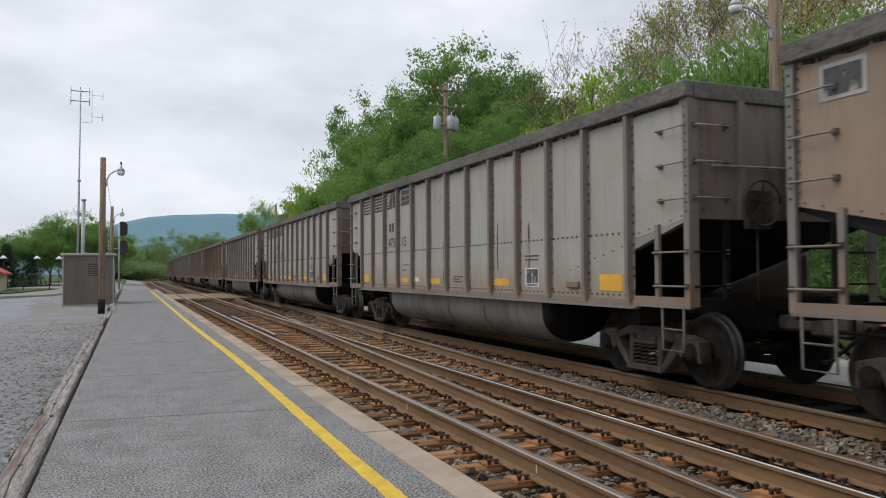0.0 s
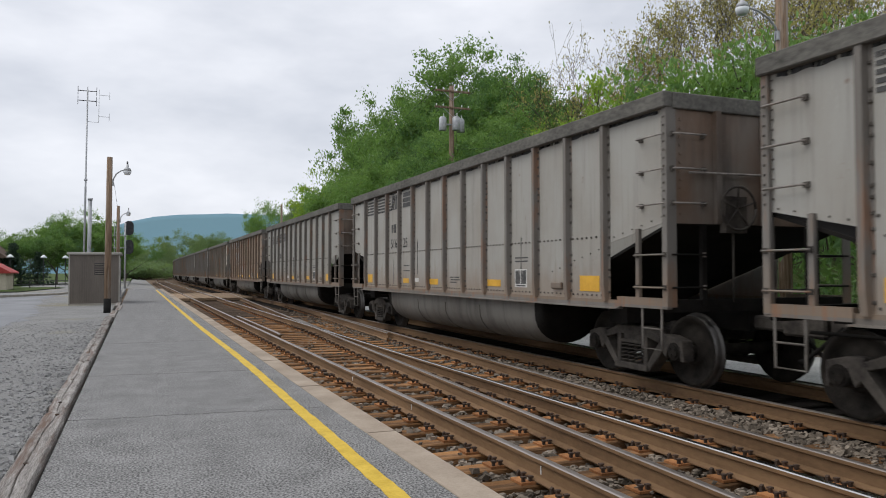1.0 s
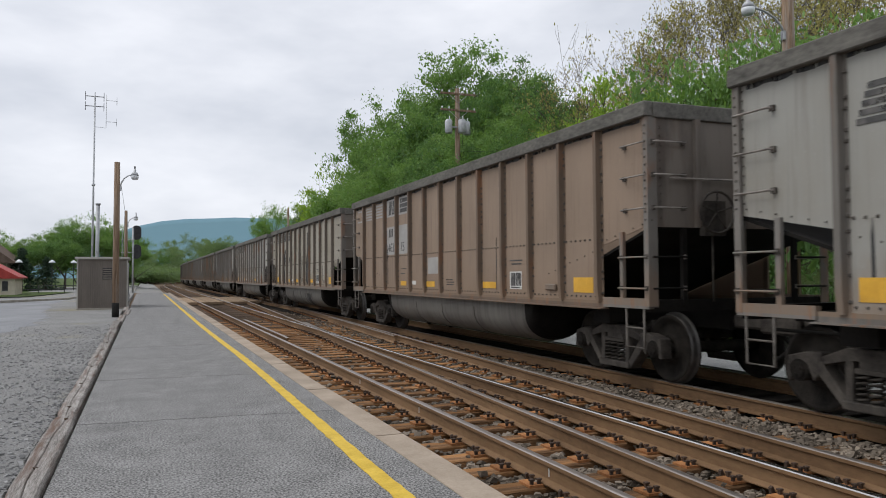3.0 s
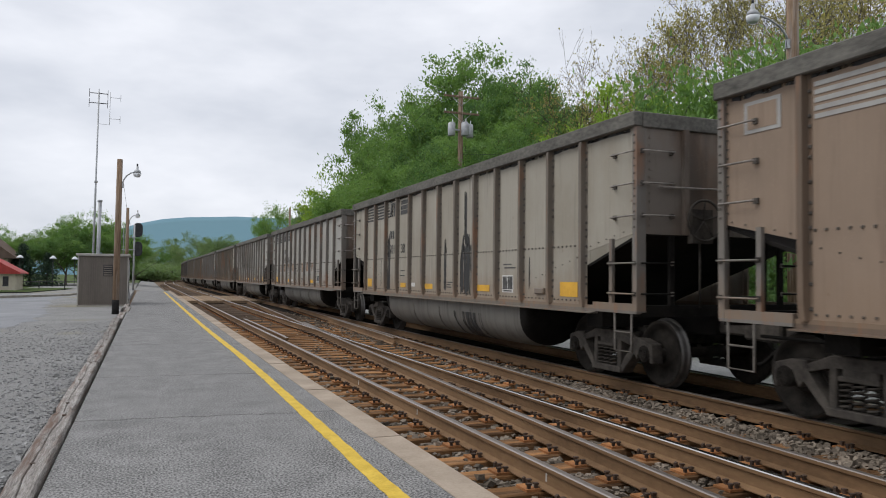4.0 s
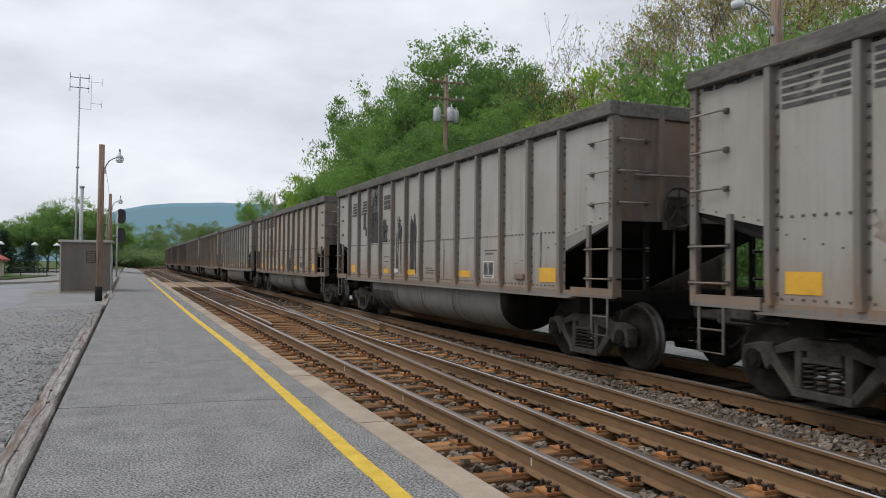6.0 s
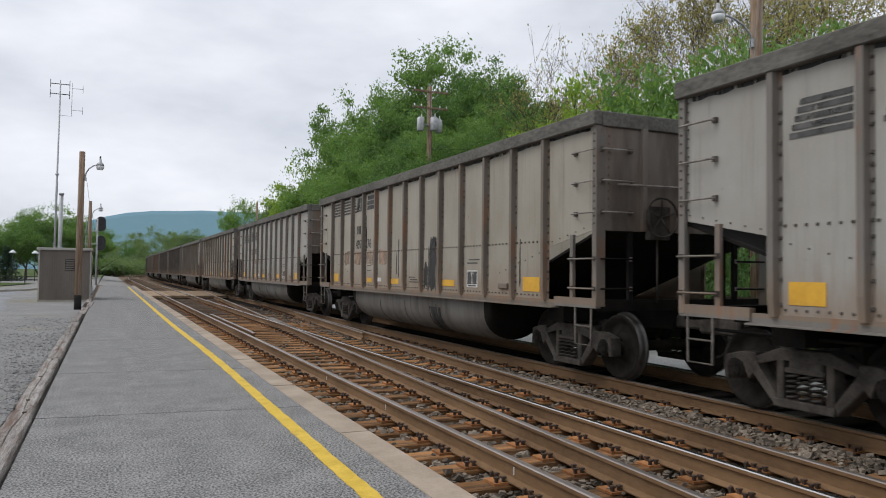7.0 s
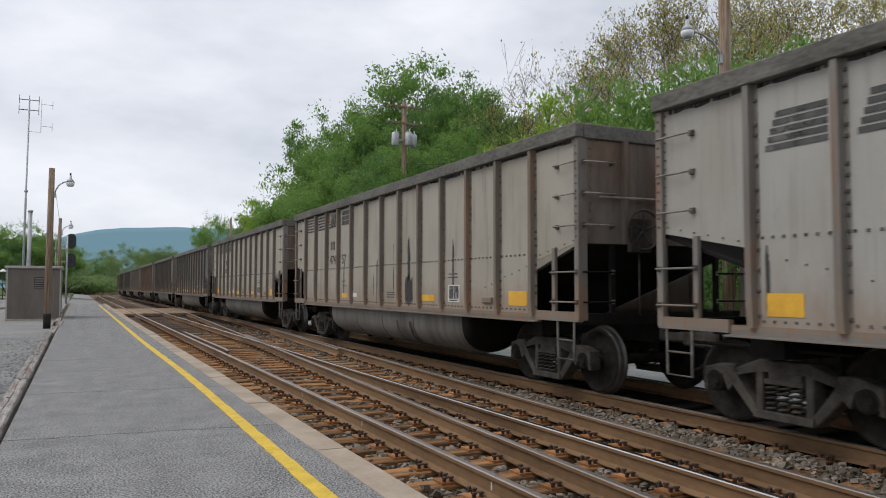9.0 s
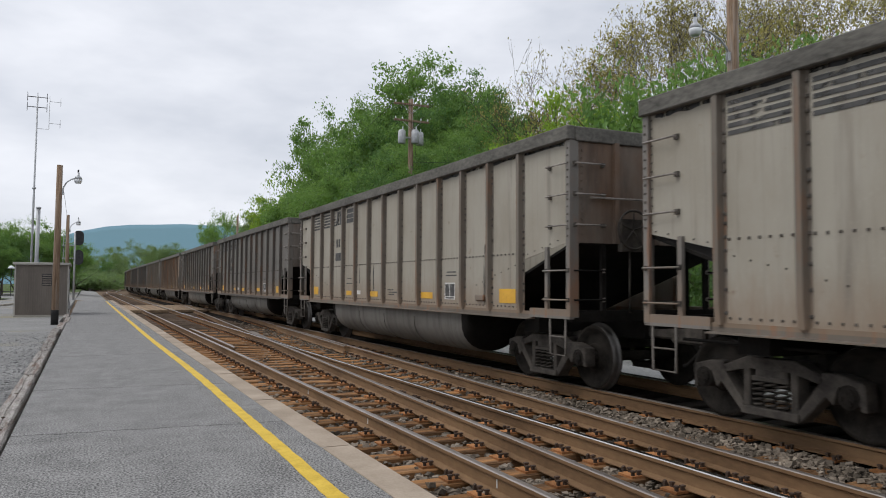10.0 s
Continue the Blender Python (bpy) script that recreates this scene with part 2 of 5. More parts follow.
def platform():
    root = tagged(new("platform"), "worn grey asphalt railway platform with tarred cracks", "platform", kind="structure")
    cuts = [-40, -4, 2.6, 8.3, 11.78, 17.2, 22.0, 25.4, 30, 37, 46, 57, 74]
    lines = [crack_line(y, i) for i, y in enumerate(cuts)]
    for a, b in zip(lines, lines[1:]):
        bm = bmesh.new()
        lo = [bm.verts.new((x, y + 0.012, 0.0)) for x, y in a]
        hi = [bm.verts.new((x, y - 0.012, 0.0)) for x, y in b]
        for i in range(len(lo) - 1):
            bm.faces.new((lo[i], lo[i + 1], hi[i + 1], hi[i]))
        geo = bmesh.ops.extrude_face_region(bm, geom=bm.faces[:])
        for v in geo["geom"]:
            if isinstance(v, bmesh.types.BMVert):
                v.co.z = -0.24
        part("asphalt_panel", bm, M_ASPHALT, root)
    bm = bmesh.new()
    box(bm, -0.61, 1.99, -39.8, 73.6, -0.23, -0.012)
    part("crack_filler", bm, M_TAR, root)
    # tan concrete coping along the track edge
    ys = steps(-30, 74, 3.05)
    for i, (a, b) in enumerate(zip(ys, ys[1:])):
        rng = random.Random(i + 50)
        dx, dz = rng.uniform(-0.008, 0.008), rng.uniform(-0.004, 0.006)
        part("coping_stone", bevelled(1.945, 2.25 + dx, a + 0.004, b - 0.004, -0.34, 0.006 + dz, 0.018, 2), M_CONC, root)
    # worn yellow safety line, with ragged edges
    rng = random.Random(7)
    bm = bmesh.new()
    prev = None
    for y in steps(-20, 70, 0.12):
        c = 1.6 + 0.07 * math.exp(-((y - 13) / 6) ** 2)
        l, r = c - 0.066 + rng.uniform(-0.007, 0.007), c + 0.062 + rng.uniform(-0.007, 0.007)
        cur = [bm.verts.new(c) for c in ((l, y, 0.001), (l, y, 0.005), (r, y, 0.005), (r, y, 0.001))]
        if prev:
            for k in range(3):
                bm.faces.new((prev[k], prev[k + 1], cur[k + 1], cur[k]))
        prev = cur
    part("safety_line", bm, M_YELLOW, root, "worn yellow painted safety line")


def timber_edging():
    root = tagged(new("timber_edging"), "weathered grey squared timbers, split and rotting, along the platform edge", "edging", kind="structure")
    rng = random.Random(3)
    joints = [-10.2, -5.4, -0.6, 4.1, 8.95, 13.9, 18.6, 23.1, 27.5, 32.2, 36.9, 41.6, 46.3]
    for a0, b0 in zip(joints, joints[1:]):
        bm, rings = bmesh.new(), []
        ys = steps(a0 + 0.02, b0 - 0.03, 0.07)
        drift, rot = rng.uniform(-0.02, 0.02), rng.uniform(0, 9)
        for j, yy in enumerate(ys):
            end = min(j, len(ys) - 1 - j)
            worn = 0.03 * math.exp(-end / 2.5)
            u = noise.noise(Vector((yy * 2.3, rot, 0))) * 0.014
            w = noise.noise(Vector((yy * 5.1, rot + 4, 0))) * 0.02
            a, b = -0.845 + u + worn * 0.6 + drift, -0.632 + w * 0.5 - worn * 0.7
            t = 0.045 - worn + noise.noise(Vector((yy * 1.3, rot + 9, 0))) * 0.008
            mid = (a + b) / 2 + 0.05 * noise.noise(Vector((yy * 0.8, rot + 2, 0)))
            split = 0.012 + 0.012 * abs(noise.noise(Vector((yy * 1.7, rot + 7, 0))))
            chip = 0.02 + 0.04 * max(0.0, noise.noise(Vector((yy * 3.0, rot + 5, 0))))
            rings.append([bm.verts.new(c) for c in ((a, yy, -0.2), (a, yy, t - chip), (a + 0.018, yy, t), (mid - 0.008, yy, t), (mid, yy, t - split), (mid + 0.008, yy, t), (b - 0.018, yy, t), (b, yy, t - 0.025), (b, yy, -0.2))])
        for p, q in zip(rings, rings[1:]):
            for k in range(9):
                bm.faces.new((p[k], p[(k + 1) % 9], q[(k + 1) % 9], q[k]))
        bm.faces.new(rings[0])
        bm.faces.new(rings[-1][::-1])
        timber = part("timber", bm, M_TIMBER, root, m=pose(rng.uniform(-0.012, 0.012), 0, rng.uniform(-0.012, 0.008), 0, 0, rng.uniform(-0.15, 0.15)))
        if a0 < 30:
            for yy in (a0 + 0.45, (a0 + b0) / 2 + rng.uniform(-0.4, 0.4), b0 - 0.4):
                bm = bmesh.new()
                disc(bm, (-0.74 + rng.uniform(-0.03, 0.03), yy, 0.043), (0, 0, 1), 0.02, 0.016, 8)
                part("spike_head", bm, M_SPIKE, timber, "dark rusted spike head")


platform()
timber_edging()


# ---- tracks ----
def rail_profile():
    half = [(0.07, -0.175), (0.07, -0.165), (0.012, -0.145), (0.009, -0.05), (0.035, -0.036), (0.036, -0.008), (0.026, 0.0)]
    return half + [(-x, z) for x, z in reversed(half)]


def rail(name, line, top, label):
    """A rail along a list of places; top: the material of its running surface."""
    prof, bm = rail_profile(), bmesh.new()
    k, rings = len(prof), []
    for i, p in enumerate(line):
        d = (line[min(i + 1, len(line) - 1)] - line[max(i - 1, 0)]).normalized()
        side = Vector((d.y, -d.x, 0))
        rings.append([bm.verts.new(p + side * x + Vector((0, 0, z))) for x, z in prof])
    for a, b in zip(rings, rings[1:]):
        for j in range(k):
            f = bm.faces.new((a[j], a[(j + 1) % k], b[(j + 1) % k], b[j]))
            f.material_index = 1 if j in (5, 6, 7) else 0
    bm.faces.new(rings[0])
    bm.faces.new(rings[-1][::-1])
    return part(name, bm, (M_RAILWEB, top), label=label)


def cross_x(s, right):
    return (5.2 if right else 3.7) + 0.05 * (s - 4.9)


def tracks():
    near = tagged(new("near_track"), "near railway track on orange-brown wooden ties with rusty plates", "railway track", kind="structure")
    far = tagged(new("far_track"), "farther railway track that carries the coal train", "railway track", kind="structure")
    link = tagged(new("crossover"), "crossover rails leading from one track to the other", "railway track", kind="structure")
    ss = steps(-190, 110, 9) + steps(120, 330, 6)
    for n, top in ((TRACK_NEAR - HALF, M_RAILTOP), (TRACK_NEAR + HALF, M_RAILSHINE)):
        rail("rail", [path(s, n) for s in ss], top, "worn steel rail with a rusty web").parent = near
    for n in (TRACK_FAR - HALF, TRACK_FAR + HALF):
        rail("rail", [path(s, n) for s in ss], M_RAILTOP, "worn steel rail with a rusty web").parent = far
    for right, s0, s1 in ((False, -7.4, 61), (True, -37, 92)):
        rail("rail", [path(s, cross_x(s, right), 0.003) for s in steps(s0, s1, 4)], M_RAILTOP, "dull diverging rail").parent = link
    for a, b, n0, n1 in ((18.2, 26.6, 3.2, 3.2), (17.6, 26.8, cross_x(17.6, True) - 0.14, cross_x(26.8, True) - 0.14)):
        line = [Vector((n0 + 0.0, a, -0.002)), Vector((n0 - 0.0, a + 0.6, 0.012)), Vector((n1, b - 0.6, 0.012)), Vector((n1, b, -0.002))]
        rail("guard_rail", line, M_RAILTOP, "short guard rail beside the running rail").parent = link
    # dabs of white paint on the near rail
    for y in (5.29, 8.32, 10.9):
        bm = bmesh.new()
        box(bm, TRACK_NEAR - HALF - 0.016, TRACK_NEAR - HALF - 0.008, y - 0.008, y + 0.008, -0.125, -0.06)
        part("paint_mark", bm, M_MARK, near, "small white paint mark")
    # frog casting where the rails cross
    bm = bmesh.new()
    prism(bm, [(4.47, 17.2), (4.60, 20.6), (4.66, 24.4), (4.86, 24.4), (4.62, 20.6), (4.52, 17.2)], "z", -0.12, -0.01)
    part("frog", bm, M_RAILTOP, link, "grey steel frog casting")
    # ties with their plates: long switch ties on the near side, common ties under the train
    tie_mesh = {}
    for kind, (x0, x1) in {"switch": (-1.45, 2.45), "common": (-1.32, 1.32), "old": (-1.45, 2.3)}.items():
        for v in range(4):
            bm = bevelled(x0, x1, -0.115, 0.115, -0.17, 0.0, 0.012)
            for w in bm.verts:
                w.co += noise.noise_vector(w.co * 3 + Vector((v * 9, 0, 0))) * 0.012
            tie_mesh[kind, v] = mesh_of("tie", bm, M_OLDTIE if kind == "old" else M_TIE if kind == "switch" else M_OLDTIE if v < 3 else M_DARKTIE)
    bm = bmesh.new()
    box(bm, -0.19, 0.19, -0.095, 0.095, -0.002, 0.018)
    for sx in (-0.155, -0.092, 0.092, 0.155):
        for sy in (-0.06, 0.06):
            if (sx > 0) == (sy > 0) or abs(sx) < 0.1:
                box(bm, sx - 0.012, sx + 0.012, sy - 0.012, sy + 0.012, 0.018, 0.05, 1)
                box(bm, sx - 0.02, sx + 0.02, sy - 0.017, sy + 0.017, 0.046, 0.06, 1)
    plate_mesh = mesh_of("tie_plate", bm, M_RUST, M_SPIKE)
    bm = bmesh.new()
    for sx in (-1, 1):
        prism(bm, [(sx * 0.05, -0.03), (sx * 0.1, -0.045), (sx * 0.105, 0.018), (sx * 0.085, 0.03), (sx * 0.07, 0.0)], "y", -0.014, 0.014)
    anchor_mesh = mesh_of("rail_anchor", bm, M_SPIKE)
    rng = random.Random(5)
    s, i = -8.0, 0
    while s < 150:
        yaw = heading(s) + rng.uniform(-0.8, 0.8)
        c = path(s, TRACK_NEAR, -0.195)
        kind = "switch" if s < 27 + 4 * math.sin(i * 2.4) else "old" if s < 60 else "common"
        part("tie", tie_mesh[kind, i % 3], M_TIE, near, m=pose(c.x + rng.uniform(-0.05, 0.05), c.y, c.z + rng.uniform(-0.006, 0.004), 0, 0, yaw))
        if s < 42:
            spots = [TRACK_NEAR - HALF, TRACK_NEAR + HALF, cross_x(s, False), cross_x(s, True)]
            for n in spots:
                part("tie_plate", plate_mesh, M_RUST, near, m=pose(n, s, -0.193, 0, 0, yaw))
                if s < 22 and n != spots[2]:
                    part("rail_anchor", anchor_mesh, M_SPIKE, near, m=pose(n, s + 0.145, -0.165))
        s += 0.535
        i += 1
    s = -8.3
    while s < 100:
        c = path(s, TRACK_FAR, -0.2)
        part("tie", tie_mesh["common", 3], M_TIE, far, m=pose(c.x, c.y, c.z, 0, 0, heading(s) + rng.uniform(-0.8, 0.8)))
        if s < 24:
            part("tie_plate", plate_mesh, M_RUST, far, m=pose(TRACK_FAR - HALF, s, -0.198))
        s += 0.535
        i += 1


tracks()


def scatter(name, label, x, y, z, size, mat, seed):
    """Angular stones at the given places, joined as one heap."""
    rng = np.random.default_rng(seed)
    corners = np.array([(a, b, c) for a in (-1, 1) for b in (-1, 1) for c in (-1, 1)], float)
    faces = np.array([(0, 1, 3, 2), (4, 6, 7, 5), (0, 4, 5, 1), (2, 3, 7, 6), (0, 2, 6, 4), (1, 5, 7, 3)])
    jitter = corners[None] * (0.55 + 0.75 * rng.random((len(x), 8, 3)))
    ang, tilt = rng.random(len(x)) * 6.283, rng.random(len(x)) * 1.2
    ca, sa, ct, st = np.cos(ang)[:, None], np.sin(ang)[:, None], np.cos(tilt)[:, None], np.sin(tilt)[:, None]
    jy, jz = jitter[..., 1] * ct - jitter[..., 2] * st, jitter[..., 1] * st + jitter[..., 2] * ct
    jx, jy = jitter[..., 0] * ca - jy * sa, jitter[..., 0] * sa + jy * ca
    k = size[:, None]
    pts = np.stack([x[:, None] + jx * k * 1.25, y[:, None] + jy * k, z[:, None] + jz * k * 0.8], -1).reshape(-1, 3)
    quads = (faces[None] + 8 * np.arange(len(x))[:, None, None]).reshape(-1, 4)
    me = bpy.data.meshes.new(name)
    me.from_pydata(pts.tolist(), [], quads.tolist())
    me.materials.append(mat)
    tagged(new(name, me), label, "gravel", kind="stuff")


def ballast():
    """Loose stones between and beside the ties."""
    rng = np.random.default_rng(11)
    count = 64000
    y = -7 + 43 * rng.beta(1.3, 2.6, count)
    x = np.where(rng.random(count) < 0.62, 2.26 + 4.3 * rng.random(count), 5.6 + 8.2 * rng.random(count))
    phase = ((y + 8.0) / 0.535) % 1.0
    on_tie = ((phase < 0.24) | (phase > 0.76)) & (x < 6.0)
    keep = (~on_tie | (rng.random(count) < 0.035)) & ((x < 6.75) | (x > 12.7))
    x, y, on_tie = x[keep], y[keep], on_tie[keep]
    size = 0.011 + 0.019 * rng.random(len(x)) ** 1.6
    z = np.where(on_tie, -0.185, BED + 0.035 + 0.045 * rng.random(len(x))) + np.where((x > 5.4) & (x < 6.5), 0.04, 0)
    scatter("ballast_stones", "loose grey and brown crushed ballast stones", x, y, z, size, M_STONE, 12)
    count = 16000
    y = -6 + 36 * rng.beta(1.5, 2.4, count)
    x = -0.9 - 5.0 * rng.random(count) ** 1.6
    size = 0.005 + 0.012 * rng.random(count) ** 3
    scatter("lot_gravel", "loose grey gravel beside the timber edging", x, y, -0.048 + 0.01 * x, size, M_LOTSTONE, 13)


ballast()


def shaded_coal_bed():
    """Near-black sheet under the trains: coal dust, with the train's shade painted into its colour."""
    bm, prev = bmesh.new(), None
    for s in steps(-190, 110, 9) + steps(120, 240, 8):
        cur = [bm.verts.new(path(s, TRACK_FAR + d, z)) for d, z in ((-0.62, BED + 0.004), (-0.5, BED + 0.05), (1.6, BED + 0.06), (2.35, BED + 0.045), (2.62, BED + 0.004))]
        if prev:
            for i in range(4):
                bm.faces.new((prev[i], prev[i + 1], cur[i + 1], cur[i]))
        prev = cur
    tagged(part("coal_dust", bm, M_COALSHADE), "coal dust and painted train shade blackening the track bed", "ground", kind="structure")


shaded_coal_bed()


def crossing():
    root = tagged(new("plank_crossing"), "wooden plank crossing laid over the tracks", "crossing", kind="structure")
    for x0, x1 in ((2.27, 2.9), (3.12, 4.36), (4.6, 5.5), (5.52, 6.55)):
        k = max(2, round((x1 - x0) / 0.24))
        w = (x1 - x0) / k
        for i in range(k):
            part("plank", bevelled(x0 + i * w + 0.004, x0 + (i + 1) * w - 0.004, 46.5, 57.5, -0.17, -0.02 + 0.006 * (i % 2), 0.008), M_PLANK, root)


crossing()
# ---- the coal train ----
def car_paint(name, base, low, streak, seed, streak_at=(0.56, 0.74), bump=0.05, rust=0.0):
    """Faded freight-car paint: broad fading, vertical grime streaks, a dustier lower half and fine speckle."""
    m = bpy.data.materials.new(name)
    m.use_nodes = True
    n, l = m.node_tree.nodes, m.node_tree.links
    bsdf = n["Principled BSDF"]
    geo = n.new("ShaderNodeTexCoord")
    shift = n.new("ShaderNodeObjectInfo")
    off = n.new("ShaderNodeVectorMath")
    off.operation = "MULTIPLY_ADD"
    comb = n.new("ShaderNodeCombineXYZ")
    for i in range(3):
        l.new(shift.outputs["Random"], comb.inputs[i])
    l.new(comb.outputs["Vector"], off.inputs[0])
    off.inputs[1].default_value = (31.0 + seed, 17.0 + seed * 3, 0.0)
    l.new(geo.outputs["Object"], off.inputs[2])

    def tex(scale, stretch, detail=4, rough=0.6):
        mp = n.new("ShaderNodeMapping")
        mp.inputs["Scale"].default_value = stretch
        l.new(off.outputs["Vector"], mp.inputs["Vector"])
        t = n.new("ShaderNodeTexNoise")
        t.inputs["Scale"].default_value, t.inputs["Detail"].default_value, t.inputs["Roughness"].default_value = scale, detail, rough
        l.new(mp.outputs["Vector"], t.inputs["Vector"])
        return t.outputs["Fac"]

    def blend(fac, a, colour, lo, hi, amount=1.0):
        r = n.new("ShaderNodeMapRange")
        r.inputs["From Min"].default_value, r.inputs["From Max"].default_value, r.inputs["To Max"].default_value = lo, hi, amount
        l.new(fac, r.inputs["Value"])
        x = n.new("ShaderNodeMix")
        x.data_type = "RGBA"
        l.new(r.outputs["Result"], x.inputs["Factor"])
        if isinstance(a, tuple):
            x.inputs["A"].default_value = (*a, 1)
        else:
            l.new(a, x.inputs["A"])
        x.inputs["B"].default_value = (*colour, 1)
        return x.outputs["Result"]

    c = blend(tex(0.9, (1, 1, 0.6)), base, low, 0.42, 0.68, 0.8)
    c = blend(tex(2.6, (1, 2.2, 0.16), 5), c, streak, *streak_at, 0.55)
    c = blend(tex(9.0, (1, 3.0, 0.08), 4), c, tuple(v * 0.62 for v in base), 0.55, 0.8, 0.55)
    c = blend(tex(26.0, (1, 1, 1), 3), c, tuple(min(1, v * 1.25) for v in base), 0.6, 0.75, 0.3)
    c = blend(tex(3.3, (1, 1, 1), 6, 0.7), c, (0.16, 0.085, 0.05), 0.66, 0.74, 0.8)
    # road dust and rust creeping up from the sill
    sep = n.new("ShaderNodeSeparateXYZ")
    l.new(geo.outputs["Object"], sep.inputs["Vector"])
    rise = n.new("ShaderNodeMath")
    rise.operation = "MULTIPLY_ADD"
    l.new(tex(4.0, (1, 1.5, 0.5), 5, 0.7), rise.inputs[0])
    rise.inputs[1].default_value = -0.9
    l.new(sep.outputs["Z"], rise.inputs[2])
    above = n.new("ShaderNodeMapRange")
    above.inputs["From Min"].default_value, above.inputs["From Max"].default_value = 1.03, 1.06
    above.inputs["To Min"].default_value, above.inputs["To Max"].default_value = 2.0, 0.0
    l.new(sep.outputs["Z"], above.inputs["Value"])
    lifted = n.new("ShaderNodeMath")
    l.new(rise.outputs["Value"], lifted.inputs[0])
    l.new(above.outputs["Result"], lifted.inputs[1])
    c = blend(lifted.outputs["Value"], c, (0.235, 0.165, 0.112), 1.2, 0.55, 0.75)
    if rust:
        c = blend(tex(1.4, (1, 6.0, 0.5), 5, 0.65), c, (0.26, 0.115, 0.052), 0.54, 0.66, rust)
    l.new(c, bsdf.inputs["Base Color"])
    bsdf.inputs["Roughness"].default_value = 0.62
    bsdf.inputs["Specular IOR Level"].default_value = 0.25
    bp = n.new("ShaderNodeBump")
    bp.inputs["Strength"].default_value, bp.inputs["Distance"].default_value = 0.35, bump
    l.new(tex(0.8, (1, 1, 1), 2), bp.inputs["Height"])
    l.new(bp.outputs["Normal"], bsdf.inputs["Normal"])
    return m


PAINTS = {
    "grey": car_paint("faded_grey_car_paint", (0.307, 0.301, 0.273), (0.258, 0.240, 0.203), (0.17, 0.15, 0.13), 1),
    "light": car_paint("light_grey_car_paint", (0.35, 0.339, 0.308), (0.29, 0.265, 0.226), (0.2, 0.183, 0.163), 2),
    "tan": car_paint("dusty_tan_grey_car_paint", (0.345, 0.319, 0.266), (0.277, 0.246, 0.194), (0.15, 0.128, 0.106), 3),
    "brown": car_paint("dusty_brown_car_paint", (0.282, 0.208, 0.152), (0.222, 0.165, 0.121), (0.16, 0.112, 0.082), 4),
    "dark": car_paint("grimy_dark_grey_car_paint", (0.15, 0.14, 0.125), (0.115, 0.103, 0.09), (0.075, 0.067, 0.058), 5),
}
RIBS = {
    "grey": car_paint("grimy_rib_grey", (0.160, 0.148, 0.131), (0.119, 0.102, 0.086), (0.097, 0.084, 0.072), 6, rust=0.55),
    "light": car_paint("grimy_rib_light", (0.189, 0.176, 0.158), (0.141, 0.122, 0.102), (0.118, 0.099, 0.084), 7, rust=0.55),
    "tan": car_paint("grimy_rib_tan", (0.168, 0.146, 0.120), (0.126, 0.103, 0.081), (0.101, 0.082, 0.066), 8, rust=0.55),
    "brown": car_paint("grimy_rib_brown", (0.155, 0.113, 0.082), (0.109, 0.081, 0.060), (0.126, 0.076, 0.049), 9, rust=0.55),
    "dark": car_paint("grimy_rib_dark", (0.097, 0.088, 0.077), (0.074, 0.065, 0.055), (0.063, 0.053, 0.045), 10, rust=0.3),
}
# belly paint: soot, plus the rounded underside's shade darkening the whole colour
M_TUB = car_paint("sooty_shaded_tub_paint", (0.165, 0.157, 0.14), (0.095, 0.085, 0.074), (0.03, 0.027, 0.024), 12, (0.48, 0.72))
M_CHORD = material("dusty_dark_chord", (0.045, 0.043, 0.039), (0.2, 0.19, 0.168), 0.85, scale=2.2, fine=22, stretch=(1, 0.4, 1), grain=0.9, width=0.22, bump=0.4)
M_ENDSHEET = car_paint("rust_stained_end_paint", (0.19, 0.165, 0.14), (0.165, 0.092, 0.052), (0.045, 0.038, 0.033), 11, (0.48, 0.64))
# near black: grime plus the shade below the cars, put into the colour
M_UNDER = material("grimy_shaded_underframe", (0.006, 0.0055, 0.005), (0.017, 0.015, 0.013), 0.9, scale=2, fine=30, bump=0.3)
M_TRUCK = material("dusty_cast_truck", (0.034, 0.03, 0.027), (0.1, 0.088, 0.075), 0.85, scale=4, fine=30, bump=0.3)
M_WHEEL = material("dusty_brown_wheel", (0.012, 0.0105, 0.009), (0.034, 0.029, 0.024), 0.9, scale=6, fine=40, bump=0.2)
M_TREAD = material("worn_wheel_tread", (0.07, 0.066, 0.062), (0.14, 0.132, 0.124), 0.5, metal=0.8, scale=4, fine=20, bump=0.05)
M_BAR = material("pale_worn_bar", (0.15, 0.135, 0.12), (0.3, 0.27, 0.24), 0.65, scale=6, fine=40, bump=0.1)
M_STEP = material("dull_step_iron", (0.07, 0.062, 0.054), (0.15, 0.135, 0.118), 0.75, scale=6, fine=40, bump=0.1)
M_RIVET = material("dark_rivet", (0.06, 0.052, 0.045), (0.12, 0.105, 0.09), 0.8, scale=8, fine=40, bump=0)
M_ORANGE = material("orange_reflective_sheet", (0.56, 0.29, 0.02), (0.72, 0.4, 0.035), 0.5, scale=3, fine=30, stain=(0.34, 0.2, 0.05), stain_at=(0.58, 0.75), bump=0)
M_LETTER = material("faded_dark_lettering", (0.05, 0.05, 0.05), (0.09, 0.088, 0.084), 0.7, scale=6, fine=40, stain=(0.17, 0.16, 0.15), stain_at=(0.56, 0.7), bump=0)
M_WHITE = material("dirty_white_stencil", (0.5, 0.49, 0.46), (0.68, 0.67, 0.64), 0.7, scale=6, fine=40, bump=0)
M_GREYPATCH = material("plain_grey_repaint", (0.3, 0.29, 0.275), (0.38, 0.37, 0.35), 0.65, scale=2, fine=30, bump=0)
